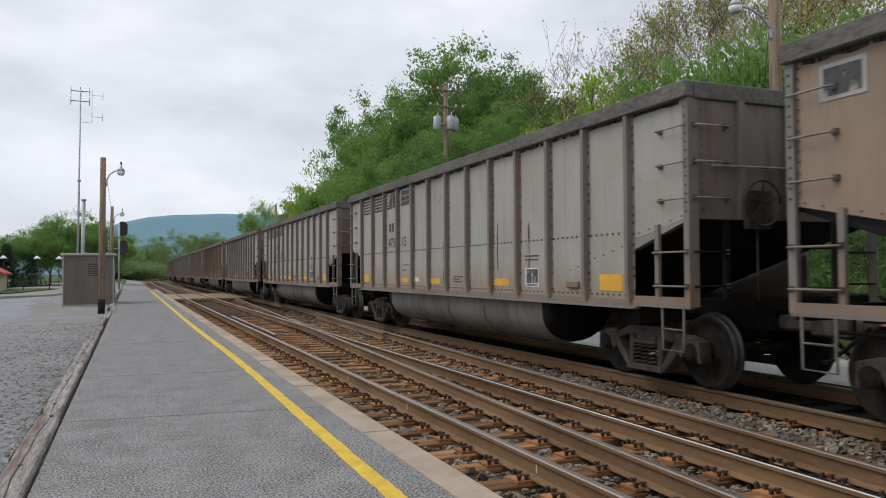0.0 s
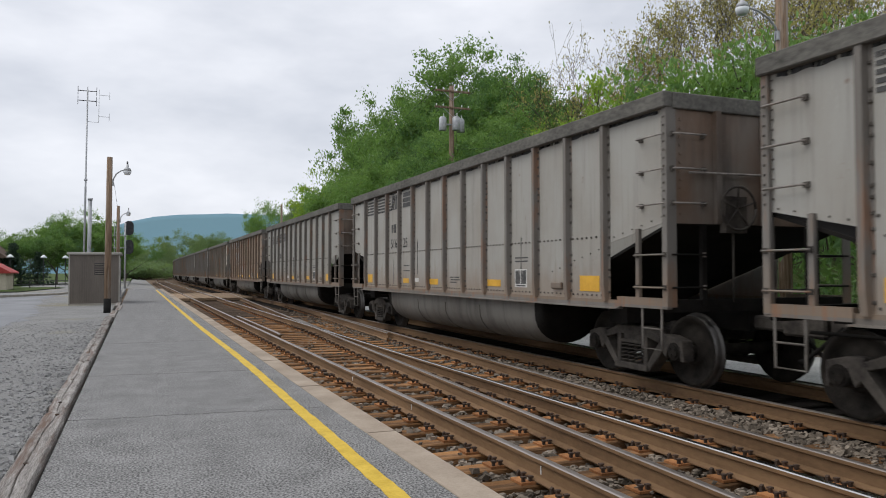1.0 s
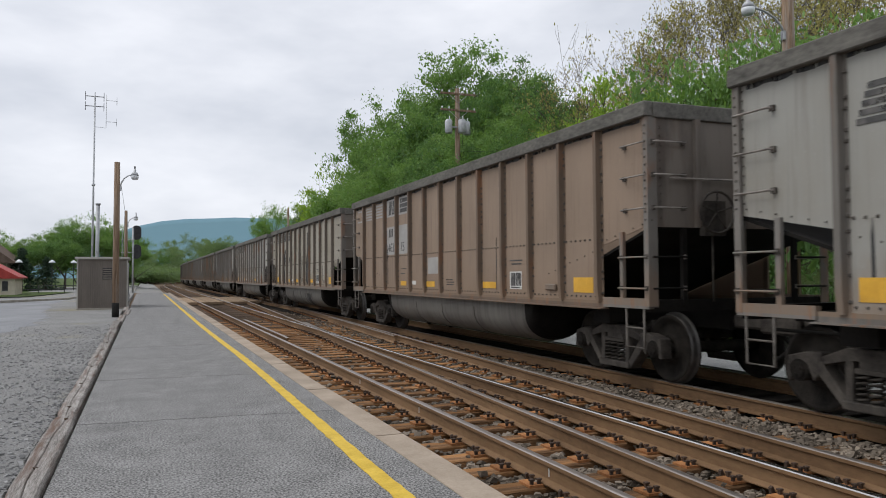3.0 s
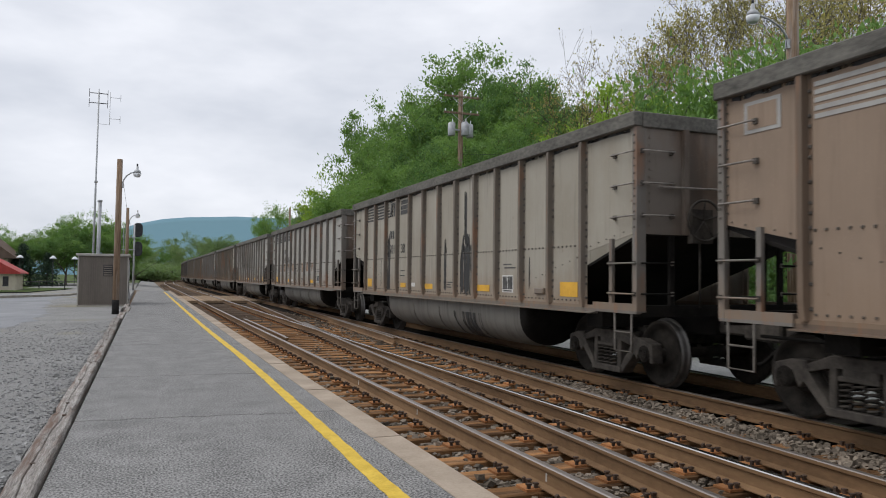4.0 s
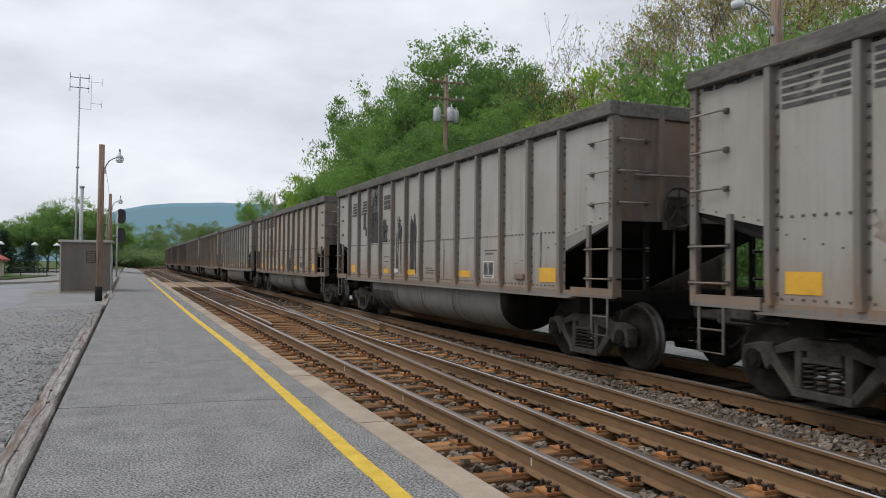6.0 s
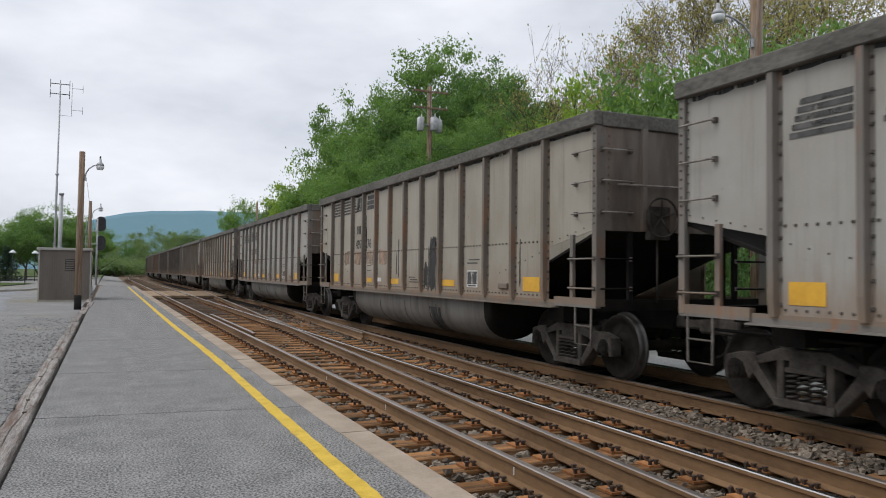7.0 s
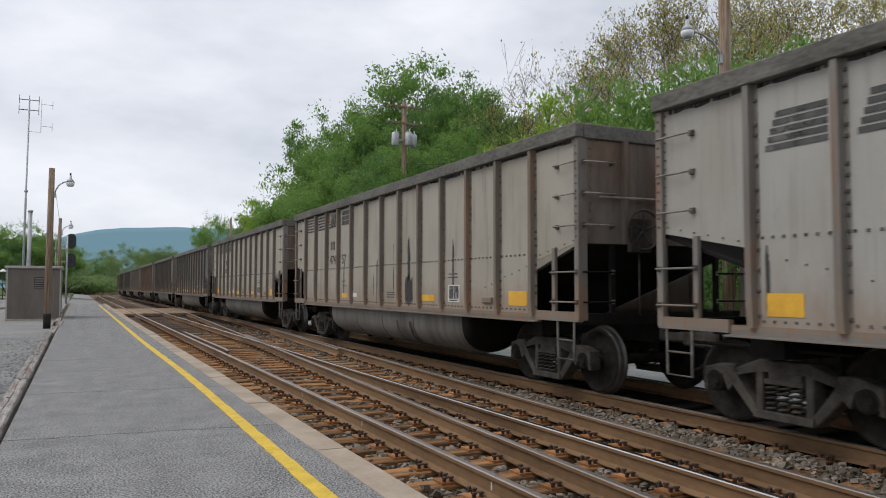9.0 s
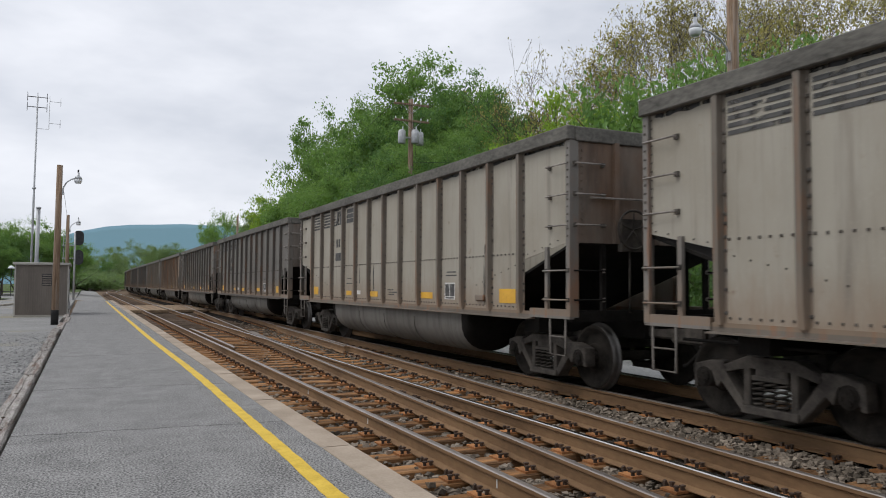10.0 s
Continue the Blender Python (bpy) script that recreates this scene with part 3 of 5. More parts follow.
# for black paint and grime, and the painted shadow line below the chords
M_BLACKPATCH = material("black_patch_and_shade", (0.018, 0.018, 0.019), (0.05, 0.049, 0.047), 0.65, scale=1.6, fine=20, stretch=(1, 2, 0.3), bump=0)
M_PEACH = material("rusty_peach_stain", (0.29, 0.19, 0.13), (0.38, 0.275, 0.205), 0.75, scale=1.5, fine=16, bump=0)



def worn_through(m, lo, hi, scale, stretch):
    """Lets the paint below show where a brushed patch is thin."""
    n, l = m.node_tree.nodes, m.node_tree.links
    co, mp, t, r = n.new("ShaderNodeTexCoord"), n.new("ShaderNodeMapping"), n.new("ShaderNodeTexNoise"), n.new("ShaderNodeMapRange")
    mp.inputs["Scale"].default_value = stretch
    t.inputs["Scale"].default_value, t.inputs["Detail"].default_value = scale, 5
    r.inputs["From Min"].default_value, r.inputs["From Max"].default_value = lo, hi
    l.new(co.outputs["Object"], mp.inputs["Vector"])
    l.new(mp.outputs["Vector"], t.inputs["Vector"])
    l.new(t.outputs["Fac"], r.inputs["Value"])
    l.new(r.outputs["Result"], n["Principled BSDF"].inputs["Alpha"])


worn_through(M_BLACKPATCH, 0.35, 0.54, 3.0, (1, 3.0, 0.35))
worn_through(M_PEACH, 0.32, 0.6, 2.2, (1, 1, 1))
worn_through(M_LETTER, 0.3, 0.46, 5.0, (1, 1, 1))

SIDE = 1.47
# two builds of the same car: half length, rib spacing and depth of the belly tub
BUILDS = {"short": (7.1, 0.965, 0.585), "long": (7.19, 1.008, 0.55)}
BODY, RIB_STEP, TUB = BUILDS["short"]
RIB_Y = [RIB_STEP * (6 - i) for i in range(13)]
SILL, CHORD, TOP = 1.1, 3.46, 3.655


def choose_build(kind):
    """From here on, lengths along a car are those of this build."""
    global BODY, RIB_STEP, RIB_Y, TUB
    BODY, RIB_STEP, TUB = BUILDS[kind]
    RIB_Y = [RIB_STEP * (6 - i) for i in range(13)]


def panel_mesh(width, bottom_a=SILL, bottom_b=SILL):
    """One side sheet between two ribs, 12 mm thick, with a lap seam; its bottom edge may slope. It faces -x."""
    bm = bmesh.new()
    h = width / 2
    for x0, x1, zs in ((0.0, 0.012, None), (-0.006, 0.0, 1.99)):
        if zs and bottom_a > 1.2:
            continue
        if zs is None:
            prism(bm, [(-h, bottom_a), (h, bottom_b), (h, CHORD), (-h, CHORD)], "x", x0, x1)
        else:
            prism(bm, [(-h, 1.1), (h, 1.1), (h, zs), (-h, zs)], "x", x0, x1)
    return mesh_of("side_panel", bm, PAINTS["grey"])


def rib_mesh():
    """A pressed hat-section stake, tapered at the foot."""
    bm = bmesh.new()
    prof = [(0.0, -0.085), (-0.006, -0.085), (-0.008, -0.048), (-0.082, -0.036), (-0.082, 0.036), (-0.008, 0.048), (-0.006, 0.085), (0.0, 0.085)]
    rings = [[bm.verts.new((x * k, y, z)) for x, y in prof] for z, k in ((1.08, 0.75), (1.3, 1.0), (3.3, 1.0), (CHORD + 0.01, 1.0))]
    for a, b in zip(rings, rings[1:]):
        for j in range(8):
            bm.faces.new((a[j], a[(j + 1) % 8], b[(j + 1) % 8], b[j]))
    bm.faces.new(rings[0])
    bm.faces.new(rings[-1][::-1])
    return mesh_of("rib", bm, RIBS["grey"])


def rivet(bm, x, y, z, r=0.02):
    v = [bm.verts.new((x, y + r * math.cos(a), z + r * math.sin(a))) for a in (0.785, 2.356, 3.927, 5.498)]
    w = [bm.verts.new((x - r * 0.8, y + 0.6 * r * math.cos(a), z + 0.6 * r * math.sin(a))) for a in (0.785, 2.356, 3.927, 5.498)]
    for i in range(4):
        bm.faces.new((v[i], v[(i + 1) % 4], w[(i + 1) % 4], w[i]))
    bm.faces.new(w)


def rivets_mesh():
    bm = bmesh.new()
    rng = random.Random(9)
    for y in RIB_Y:
        z = 1.2
        while z < 3.4:
            rivet(bm, -0.007, y - 0.069, z, 0.026)
            z += rng.choice((0.1, 0.14, 0.2, 0.24))
    for y0, y1 in zip(RIB_Y, RIB_Y[1:]):
        for i in range(7):
            y = y0 - 0.12 - i * (RIB_STEP - 0.24) / 6
            rivet(bm, -0.007, y, 1.955, 0.021)
            rivet(bm, -0.007, y, 1.15, 0.018)
    for ends in (1, -1):
        for i in range(7):
            rivet(bm, -0.007, ends * (RIB_Y[0] - 0.18 - i * 0.21), 1.78 - i * 0.05 if i != 3 else 1.64, 0.014)
        for i in range(13):
            rivet(bm, -0.014, ends * (BODY - 0.11), 2.2 + i * 0.1, 0.014)
            rivet(bm, -0.05, ends * (BODY - 0.035), 2.15 + i * 0.1, 0.018)
        for i in range(6):
            rivet(bm, -0.007, ends * (RIB_Y[0] + 0.18 + i * 0.2), 1.94 + i * 0.04, 0.013)
    return mesh_of("rivets", bm, M_RIVET)


def grab_iron(bm, a, b, out):
    """A bent bar between two feet, standing off by out."""
    a, b, out = Vector(a), Vector(b), Vector(out)
    tube(bm, (a, a + out, b + out, b), 0.012, 6)
    for p in (a, b):
        q = p + out * 0.12
        box(bm, q.x - 0.022, q.x + 0.022, q.y - 0.03, q.y + 0.03, q.z - 0.03, q.z + 0.03, 1)


def wheelset_mesh():
    bm = bmesh.new()
    tube(bm, ((-1.0, 0, 0), (1.0, 0, 0)), 0.075, 10)
    for sx in (-1, 1):
        prof = [(0.07, 0.78), (0.16, 0.84), (0.19, 0.81), (0.2, 0.77), (0.36, 0.765), (0.4, 0.83), (0.448, 0.825), (0.457, 0.76), (0.463, 0.72), (0.488, 0.712), (0.482, 0.69), (0.4, 0.69), (0.36, 0.72), (0.2, 0.7), (0.16, 0.67), (0.07, 0.67)]
        k, rings = 28, []
        for j in range(k):
            a = 2 * math.pi * j / k
            rings.append([bm.verts.new((sx * x, r * math.cos(a), r * math.sin(a))) for r, x in prof])
        for j in range(k):
            p, q = rings[j], rings[(j + 1) % k]
            for i in range(len(prof) - 1):
                f = bm.faces.new((p[i], p[i + 1], q[i + 1], q[i]))
                f.smooth = True
                f.material_index = 1 if i in (6, 7, 8) else 0
        disc(bm, (sx * 1.0, 0, 0), (1, 0, 0), 0.115, 0.2, 12)
        disc(bm, (sx * 1.105, 0, 0), (1, 0, 0), 0.085, 0.04, 10)
        for a in (0.5, 2.6, 4.7):
            disc(bm, (sx * 1.13, 0.05 * math.cos(a), 0.05 * math.sin(a)), (1, 0, 0), 0.018, 0.02, 6)
    return mesh_of("wheelset", bm, M_WHEEL, M_TREAD)


def side_frame_mesh():
    """A cast truck side: arched top, sloping tension members, two windows and a spring seat; centred on the truck."""
    bm = bmesh.new()
    def bar(pts, x0=-0.09, x1=0.09):
        prism(bm, pts, "x", x0, x1)
    bar([(-0.62, 0.62), (-0.3, 0.74), (0.3, 0.74), (0.62, 0.62), (0.58, 0.54), (0.28, 0.63), (-0.28, 0.63), (-0.58, 0.54)])
    bar([(-0.36, 0.14), (0.36, 0.14), (0.36, 0.23), (-0.36, 0.23)], -0.12, 0.12)
    for s in (-1, 1):
        bar([(s * 0.36, 0.14), (s * 0.72, 0.5), (s * 0.62, 0.62), (s * 0.56, 0.5), (s * 0.33, 0.25)])
        bar([(s * 0.25, 0.22), (s * 0.34, 0.22), (s * 0.34, 0.66), (s * 0.25, 0.66)])
        bar([(s * 0.6, 0.66), (s * 0.8, 0.66), (s * 1.04, 0.6), (s * 1.06, 0.34), (s * 1.0, 0.34), (s * 0.97, 0.54), (s * 0.78, 0.56), (s * 0.72, 0.36), (s * 0.6, 0.48)])
    bmesh.ops.bevel(bm, geom=bm.edges[:], offset=0.012, segments=1, affect="EDGES")
    return mesh_of("side_frame", bm, M_TRUCK)


def spring_mesh():
    """One coil of the spring nest."""
    bm = bmesh.new()
    tube(bm, [(0.058 * math.cos(a), 0.058 * math.sin(a), 0.235 + 0.26 * a / 31.4) for a in (31.4 * i / 40 for i in range(41))], 0.013, 5)
    return mesh_of("spring", bm, M_TRUCK)


def tub_mesh():
    """The bathtub belly hung between the trucks on one side."""
    bm = bmesh.new()
    prof = []
    for i in range(15):
        a = math.pi * i / 14
        prof.append((-0.84 - 0.6 * math.cos(a), 0.86 - TUB * math.sin(a) ** 0.8))
    prof = [(-1.44, 1.02)] + prof + [(-0.24, 1.02)]
    rings = []
    for y, k in ((-4.0, 0.0), (-3.97, 0.42), (-3.88, 0.75), (-3.7, 0.95), (-3.5, 1.0), (0.0, 1.0), (3.5, 1.0), (3.7, 0.95), (3.88, 0.75), (3.97, 0.42), (4.0, 0.0)):
        rings.append([bm.verts.new((x, y, 1.02 - (1.02 - z) * max(k, 0.03))) for x, z in prof])
    for i, (a, b) in enumerate(zip(rings, rings[1:])):
        for j in range(len(prof) - 1):
            # end rings take the near-black material: shade at the tub's ends painted in
            f = bm.faces.new((a[j], a[j + 1], b[j + 1], b[j]))
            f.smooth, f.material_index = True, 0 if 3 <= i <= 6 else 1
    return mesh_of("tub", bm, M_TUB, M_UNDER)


def chord_shade_mesh():
    """The chord's shadow line painted on as a thin strip, with some soot, ragged along its lower edge."""
    bm, rng = bmesh.new(), random.Random(77)
    edges = [BODY - 0.1] + RIB_Y + [-BODY + 0.1]
    for a, b in zip(edges, edges[1:]):
        ys = steps(b + 0.09, a - 0.06, 0.06)
        low = [(y, CHORD - 0.03 - 0.035 * abs(noise.noise(Vector((y * 2.7, 5, 0)))) - 0.008 * rng.random()) for y in ys]
        prism(bm, low + [(ys[-1], CHORD), (ys[0], CHORD)], "x", -0.0035, -0.0005)
    return mesh_of("soot_run", bm, M_BLACKPATCH)


def make_car():
    """One bathtub coal gondola: its +y end leads away down the line, its -x side faces the platform."""
    car = tagged(new("coal_car"), "weathered grey steel coal gondola with ribbed sides", "freight car", "cars of the coal train")
    pane = panel_mesh(RIB_STEP)
    bay = BODY - RIB_Y[0]
    end_far, end_near = panel_mesh(bay, 1.85, 2.09), panel_mesh(bay, 2.09, 1.85)
    ribm, rivm, tubm, shadem = rib_mesh(), rivets_mesh(), tub_mesh(), chord_shade_mesh()
    for turn in (0, 180):
        face = pose(0, 0, 0, 0, 0, turn) @ pose(-SIDE, 0, 0)
        for a, b in zip(RIB_Y, RIB_Y[1:]):
            part("side_panel", pane, None, car, m=face @ pose(0, (a + b) / 2, 0))
        part("end_bay_panel", end_far, None, car, m=face @ pose(0, BODY - bay / 2, 0))
        part("end_bay_panel", end_near, None, car, m=face @ pose(0, -BODY + bay / 2, 0))
        for y in RIB_Y:
            part("rib", ribm, None, car, m=face @ pose(-0.001, y, 0))
        part("soot_run", shadem, None, car, "black painted shadow line with soot under the chord", face)["kind"] = "stuff"
        part("rivets", rivm, None, car, "rows of dark rivet heads", face)["kind"] = "stuff"
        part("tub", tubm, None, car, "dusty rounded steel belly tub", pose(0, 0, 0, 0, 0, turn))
        for yy in (-1.6, 0.1, 1.75):
            bm = bmesh.new()
            tube(bm, [(-0.845 - 0.603 * math.cos(a), yy, 0.856 - TUB * math.sin(a) ** 0.8) for a in (math.pi * i / 14 for i in range(10))], 0.007, 5)
            part("tub_seam", bm, M_STEP, car, m=pose(0, 0, 0, 0, 0, turn))
        # top chord and side sill
        bm = bevelled(-0.1, 0.035, -BODY - 0.03, BODY + 0.03, CHORD, TOP, 0.012)
        part("top_chord", bm, M_CHORD, car, "dusty dark top chord", face)
        bm = bmesh.new()
        prism(bm, [(0.03, 0.985), (-0.1, 0.985), (-0.1, 1.0), (-0.02, 1.005), (-0.02, 1.1), (0.03, 1.1)], "y", -BODY + 1.0, BODY - 1.0)
        part("side_sill", bm, RIBS["grey"], car, "", face)
        for ends in (1, -1):
            bm = bmesh.new()
            box(bm, -0.045, 0.03, ends * (BODY - 1.02), ends * BODY, 1.02, 1.15)
            part("sill_beam", bm, RIBS["light"], car, "pale sill beam below the end opening", face)
            # corner post, an angle with its flange along the end
            bm = bmesh.new()
            y0, y1 = sorted((ends * (BODY - 0.085), ends * (BODY + 0.004)))
            box(bm, -0.05, 0.0, y0, y1, 1.04, CHORD + 0.005)
            y0, y1 = sorted((ends * (BODY - 0.01), ends * (BODY + 0.012)))
            box(bm, -0.05, 0.1, y0, y1, 1.04, CHORD + 0.005)
            bmesh.ops.bevel(bm, geom=bm.edges[:], offset=0.006, segments=1, affect="EDGES")
            part("corner_post", bm, RIBS["light"], car, "pale riveted corner post", face)
            # ladder post, rungs and foot steps
            bm = bmesh.new()
            ly = ends * (BODY - 0.58)
            box(bm, -0.045, 0.0, ly - 0.035, ly + 0.035, 1.15, 2.02)
            for z in (1.28, 1.68):
                grab_iron(bm, (-0.03, ends * (BODY - 0.03), z), (-0.03, ly, z), (-0.07, 0, 0))
            part("ladder", bm, (RIBS["light"], M_TRUCK), car, "pale ladder post with round rungs", face)
            bm = bmesh.new()
            ya, yb = ends * (BODY - 0.12), ends * (BODY - 0.5)
            tube(bm, ((-0.03, ya, 1.03), (-0.03, ya, 0.52), (-0.03, yb, 0.52), (-0.03, yb, 1.03)), 0.016, 6)
            tube(bm, ((-0.03, ya, 0.77), (-0.03, yb, 0.77)), 0.013, 6)
            part("foot_step", bm, M_STEP, car, "hanging sill step of flat bar", face)
            for z in (2.3, 2.72, 3.14):
                bm = bmesh.new()
                grab_iron(bm, (0.0, ends * (BODY - 0.04), z), (0.0, ends * (BODY - 0.52), z), (-0.085, 0, 0))
                part("grab_iron", bm, (M_BAR, M_RIVET), car, "", face)
                bm = bmesh.new()
                e = ends * BODY
                grab_iron(bm, (0.03, e, z), (0.5, e, z), (0, ends * 0.08, 0))
                part("grab_iron", bm, (M_BAR, M_RIVET), car, "", face)
            bm = bmesh.new()
            e = ends * (BODY - 0.04)
            box(bm, 0.5, 0.57, e - 0.03, e + 0.03, 1.05, 2.06)
            for z in (1.28, 1.68):
                grab_iron(bm, (0.02, e, z), (0.53, e, z), (0, ends * 0.07, 0))
            part("end_ladder", bm, (M_UNDER, M_BAR), car, "", face)
    for ends in (1, -1):
        turn = pose(0, 0, 0, 0, 0, 0 if ends > 0 else 180)
        bm = bmesh.new()
        box(bm, -1.44, 1.44, BODY - 0.02, BODY - 0.005, 2.06, CHORD)
        for x in (-0.75, 0.0, 0.75):
            box(bm, x - 0.04, x + 0.04, BODY - 0.005, BODY + 0.06, 2.06, CHORD)
        for i in range(12):
            for x in (-1.3, 1.3):
                box(bm, x - 0.014, x + 0.014, BODY - 0.005, BODY + 0.008, 2.16 + i * 0.105, 2.188 + i * 0.105)
        part("end_sheet", bm, M_ENDSHEET, car, "rust-stained end sheet", turn)
        bm = bmesh.new()
        tube(bm, ((-1.2, BODY + 0.05, 2.7), (1.2, BODY + 0.05, 2.68)), 0.016, 6)
        part("end_handrail", bm, M_BAR, car, "", turn)
        part("end_chord", bevelled(-1.43, 1.43, BODY - 0.05, BODY + 0.035, CHORD - 0.01, TOP - 0.004, 0.012), M_CHORD, car, "dusty dark top chord", turn)
        # the shade inside the end opening is in this sheet's colour
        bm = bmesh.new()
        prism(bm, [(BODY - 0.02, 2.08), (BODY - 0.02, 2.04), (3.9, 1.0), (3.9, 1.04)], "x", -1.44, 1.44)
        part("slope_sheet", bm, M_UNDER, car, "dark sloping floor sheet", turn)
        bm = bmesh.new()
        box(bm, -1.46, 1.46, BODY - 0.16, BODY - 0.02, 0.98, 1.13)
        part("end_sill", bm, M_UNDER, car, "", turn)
        bm = bmesh.new()
        box(bm, -0.12, 0.12, BODY - 0.1, BODY + 0.5, 0.74, 0.92)
        box(bm, -0.2, 0.16, BODY + 0.42, BODY + 0.78, 0.7, 0.97)
        bmesh.ops.bevel(bm, geom=bm.edges[:], offset=0.03, segments=1, affect="EDGES")
        part("coupler", bm, M_TRUCK, car, "cast steel knuckle coupler", turn)
        bm = bmesh.new()
        tube(bm, [(-0.3, BODY + 0.1, 0.85), (-0.34, BODY + 0.35, 0.62), (-0.3, BODY + 0.6, 0.45), (-0.2, BODY + 0.78, 0.42)], 0.026, 7)
        part("air_hose", bm, M_UNDER, car, "black rubber air hose", turn)
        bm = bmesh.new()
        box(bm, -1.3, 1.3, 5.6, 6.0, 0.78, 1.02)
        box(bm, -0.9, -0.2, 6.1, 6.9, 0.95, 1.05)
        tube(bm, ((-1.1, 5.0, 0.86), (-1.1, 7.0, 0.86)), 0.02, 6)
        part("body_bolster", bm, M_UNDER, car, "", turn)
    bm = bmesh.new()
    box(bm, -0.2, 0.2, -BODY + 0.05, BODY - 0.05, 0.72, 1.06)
    part("centre_sill", bm, M_UNDER, car, "grimy centre sill darkened with painted shade")
    # hand brake wheel on the near end
    bm = bmesh.new()
    ring = [(-0.55 + 0.27 * math.cos(a), -BODY - 0.16, 2.25 + 0.27 * math.sin(a)) for a in (2 * math.pi * i / 20 for i in range(21))]
    tube(bm, ring, 0.018, 6)
    for a in (0.3, 1.55, 2.8, 4.05, 5.3):
        tube(bm, ((-0.55, -BODY - 0.14, 2.25), (-0.55 + 0.27 * math.cos(a), -BODY - 0.16, 2.25 + 0.27 * math.sin(a))), 0.012, 5)
    box(bm, -0.72, -0.38, -BODY - 0.12, -BODY - 0.02, 1.95, 2.4)
    tube(bm, ((-0.55, -BODY - 0.06, 1.95), (-0.55, -BODY - 0.06, 1.1)), 0.015, 5)
    part("brake_wheel", bm, M_TRUCK, car, "dark hand brake wheel and gearbox")
    # two three-piece trucks
    wheels, frames, coils = wheelset_mesh(), side_frame_mesh(), spring_mesh()
    cap = mesh_of("spring_cap", bevelled(-0.1, 0.1, -0.23, 0.23, 0.495, 0.55, 0.01), M_TRUCK)
    for y in (5.8, -5.8):
        bm = bmesh.new()
        box(bm, -1.08, 1.08, -0.2, 0.2, 0.5, 0.7)
        box(bm, -0.6, 0.6, -0.26, 0.26, 0.6, 0.8)
        bmesh.ops.bevel(bm, geom=bm.edges[:], offset=0.02, segments=1, affect="EDGES")
        truck = part("truck", bm, M_TRUCK, car, "dusty cast-steel three-piece truck", pose(0, y, 0))
        for turn in (0, 180):
            t = pose(0, 0, 0, 0, 0, turn) @ pose(-1.0, 0, 0)
            part("side_frame", frames, None, truck, m=t)
            part("spring_cap", cap, None, truck, m=t)
            for dx, dy in ((-0.06, -0.15), (-0.06, 0.0), (-0.06, 0.15)):
                part("spring", coils, None, truck, m=t @ pose(dx, dy, 0))
        for dy in (0.89, -0.89):
            part("wheelset", wheels, None, truck, "steel wheelset with bright treads", pose(0, dy, 0.463))
        for dy in (0.42, -0.42):
            bm = bmesh.new()
            box(bm, -0.85, 0.85, dy - 0.05, dy + 0.05, 0.36, 0.44)
            for sx in (-0.78, 0.78):
                box(bm, sx - 0.06, sx + 0.06, min(dy, dy * 1.12), max(dy, dy * 1.12), 0.3, 0.56)
            part("brake_beam", bm, M_UNDER, truck)
    return car


def decal(name, car, mat, y0, y1, z0, z1, label="", depth=0.004, rise=0.0085, skew=0.0):
    """A thin painted or stuck-on sheet on the side that faces the platform."""
    bm = bmesh.new()
    prism(bm, [(y1, z0), (y0, z0), (y0 + skew, z1), (y1 + skew, z1)], "x", -SIDE - rise - depth, -SIDE - 0.001)
    return part(name, bm, mat, car, label)


def stain(name, car, mat, y0, y1, z0, z1, seed, label="", ragged=0.25, rise=0.0075):
    """A paint or rust patch with an uneven outline."""
    rng = random.Random(seed)
    bm = bmesh.new()
    cy, cz, ry, rz = (y0 + y1) / 2, (z0 + z1) / 2, (y1 - y0) / 2, (z1 - z0) / 2
    pts = []
    for i in range(26):
        a = 2 * math.pi * i / 26
        c, s = math.cos(a), math.sin(a)
        k = (abs(c) ** 4 + abs(s) ** 4) ** -0.25 * (1 - ragged * rng.random())
        pts.append((cy + ry * c * k, max(1.11, cz + rz * s * k)))
    prism(bm, pts, "x", -SIDE - rise, -SIDE - 0.001)
    return part(name, bm, mat, car, label)


def smear(car, mat, y0, y1, z0, z1, seed, label, rise=0.0075):
    """Paint brushed over a bay, with a ragged top and runs below."""
    rng = random.Random(seed)
    top, n = [], max(6, round((y1 - y0) / 0.028))
    for i in range(n + 1):
        y = y0 + (y1 - y0) * i / n
        tall = z1 - (z1 - z0) * (0.3 * rng.random() ** 2.2 + 0.16 * abs(2 * i / n - 1) ** 5)
        top.append((y, tall))
    bottom = [(y0 + (y1 - y0) * i / n + rng.uniform(-0.01, 0.01), z0 + 0.16 * rng.random() ** 2) for i in range(n, -1, -1)]
    bm = bmesh.new()
    prism(bm, top + bottom, "x", -SIDE - rise, -SIDE - 0.001)
    part("paint_patch", bm, mat, car, label)


def run_on_tub(car, y0, y1, seed):
    """Dark paint that ran down over the belly tub."""
    rng = random.Random(seed)
    bm, rows = bmesh.new(), []
    for i in range(9):
        a = math.pi * (0.02 + 0.4 * i / 8)
        w = rng.uniform(-0.04, 0.04)
        rows.append([bm.verts.new((-0.843 - 0.606 * math.cos(a), y, 0.857 - (TUB + 0.004) * math.sin(a) ** 0.8)) for y in (y0 + w, y1 + w)])
    for p, q in zip(rows, rows[1:]):
        bm.faces.new((p[0], p[1], q[1], q[0]))
    part("paint_run", bm, M_BLACKPATCH, car, "dark paint run over the tub")


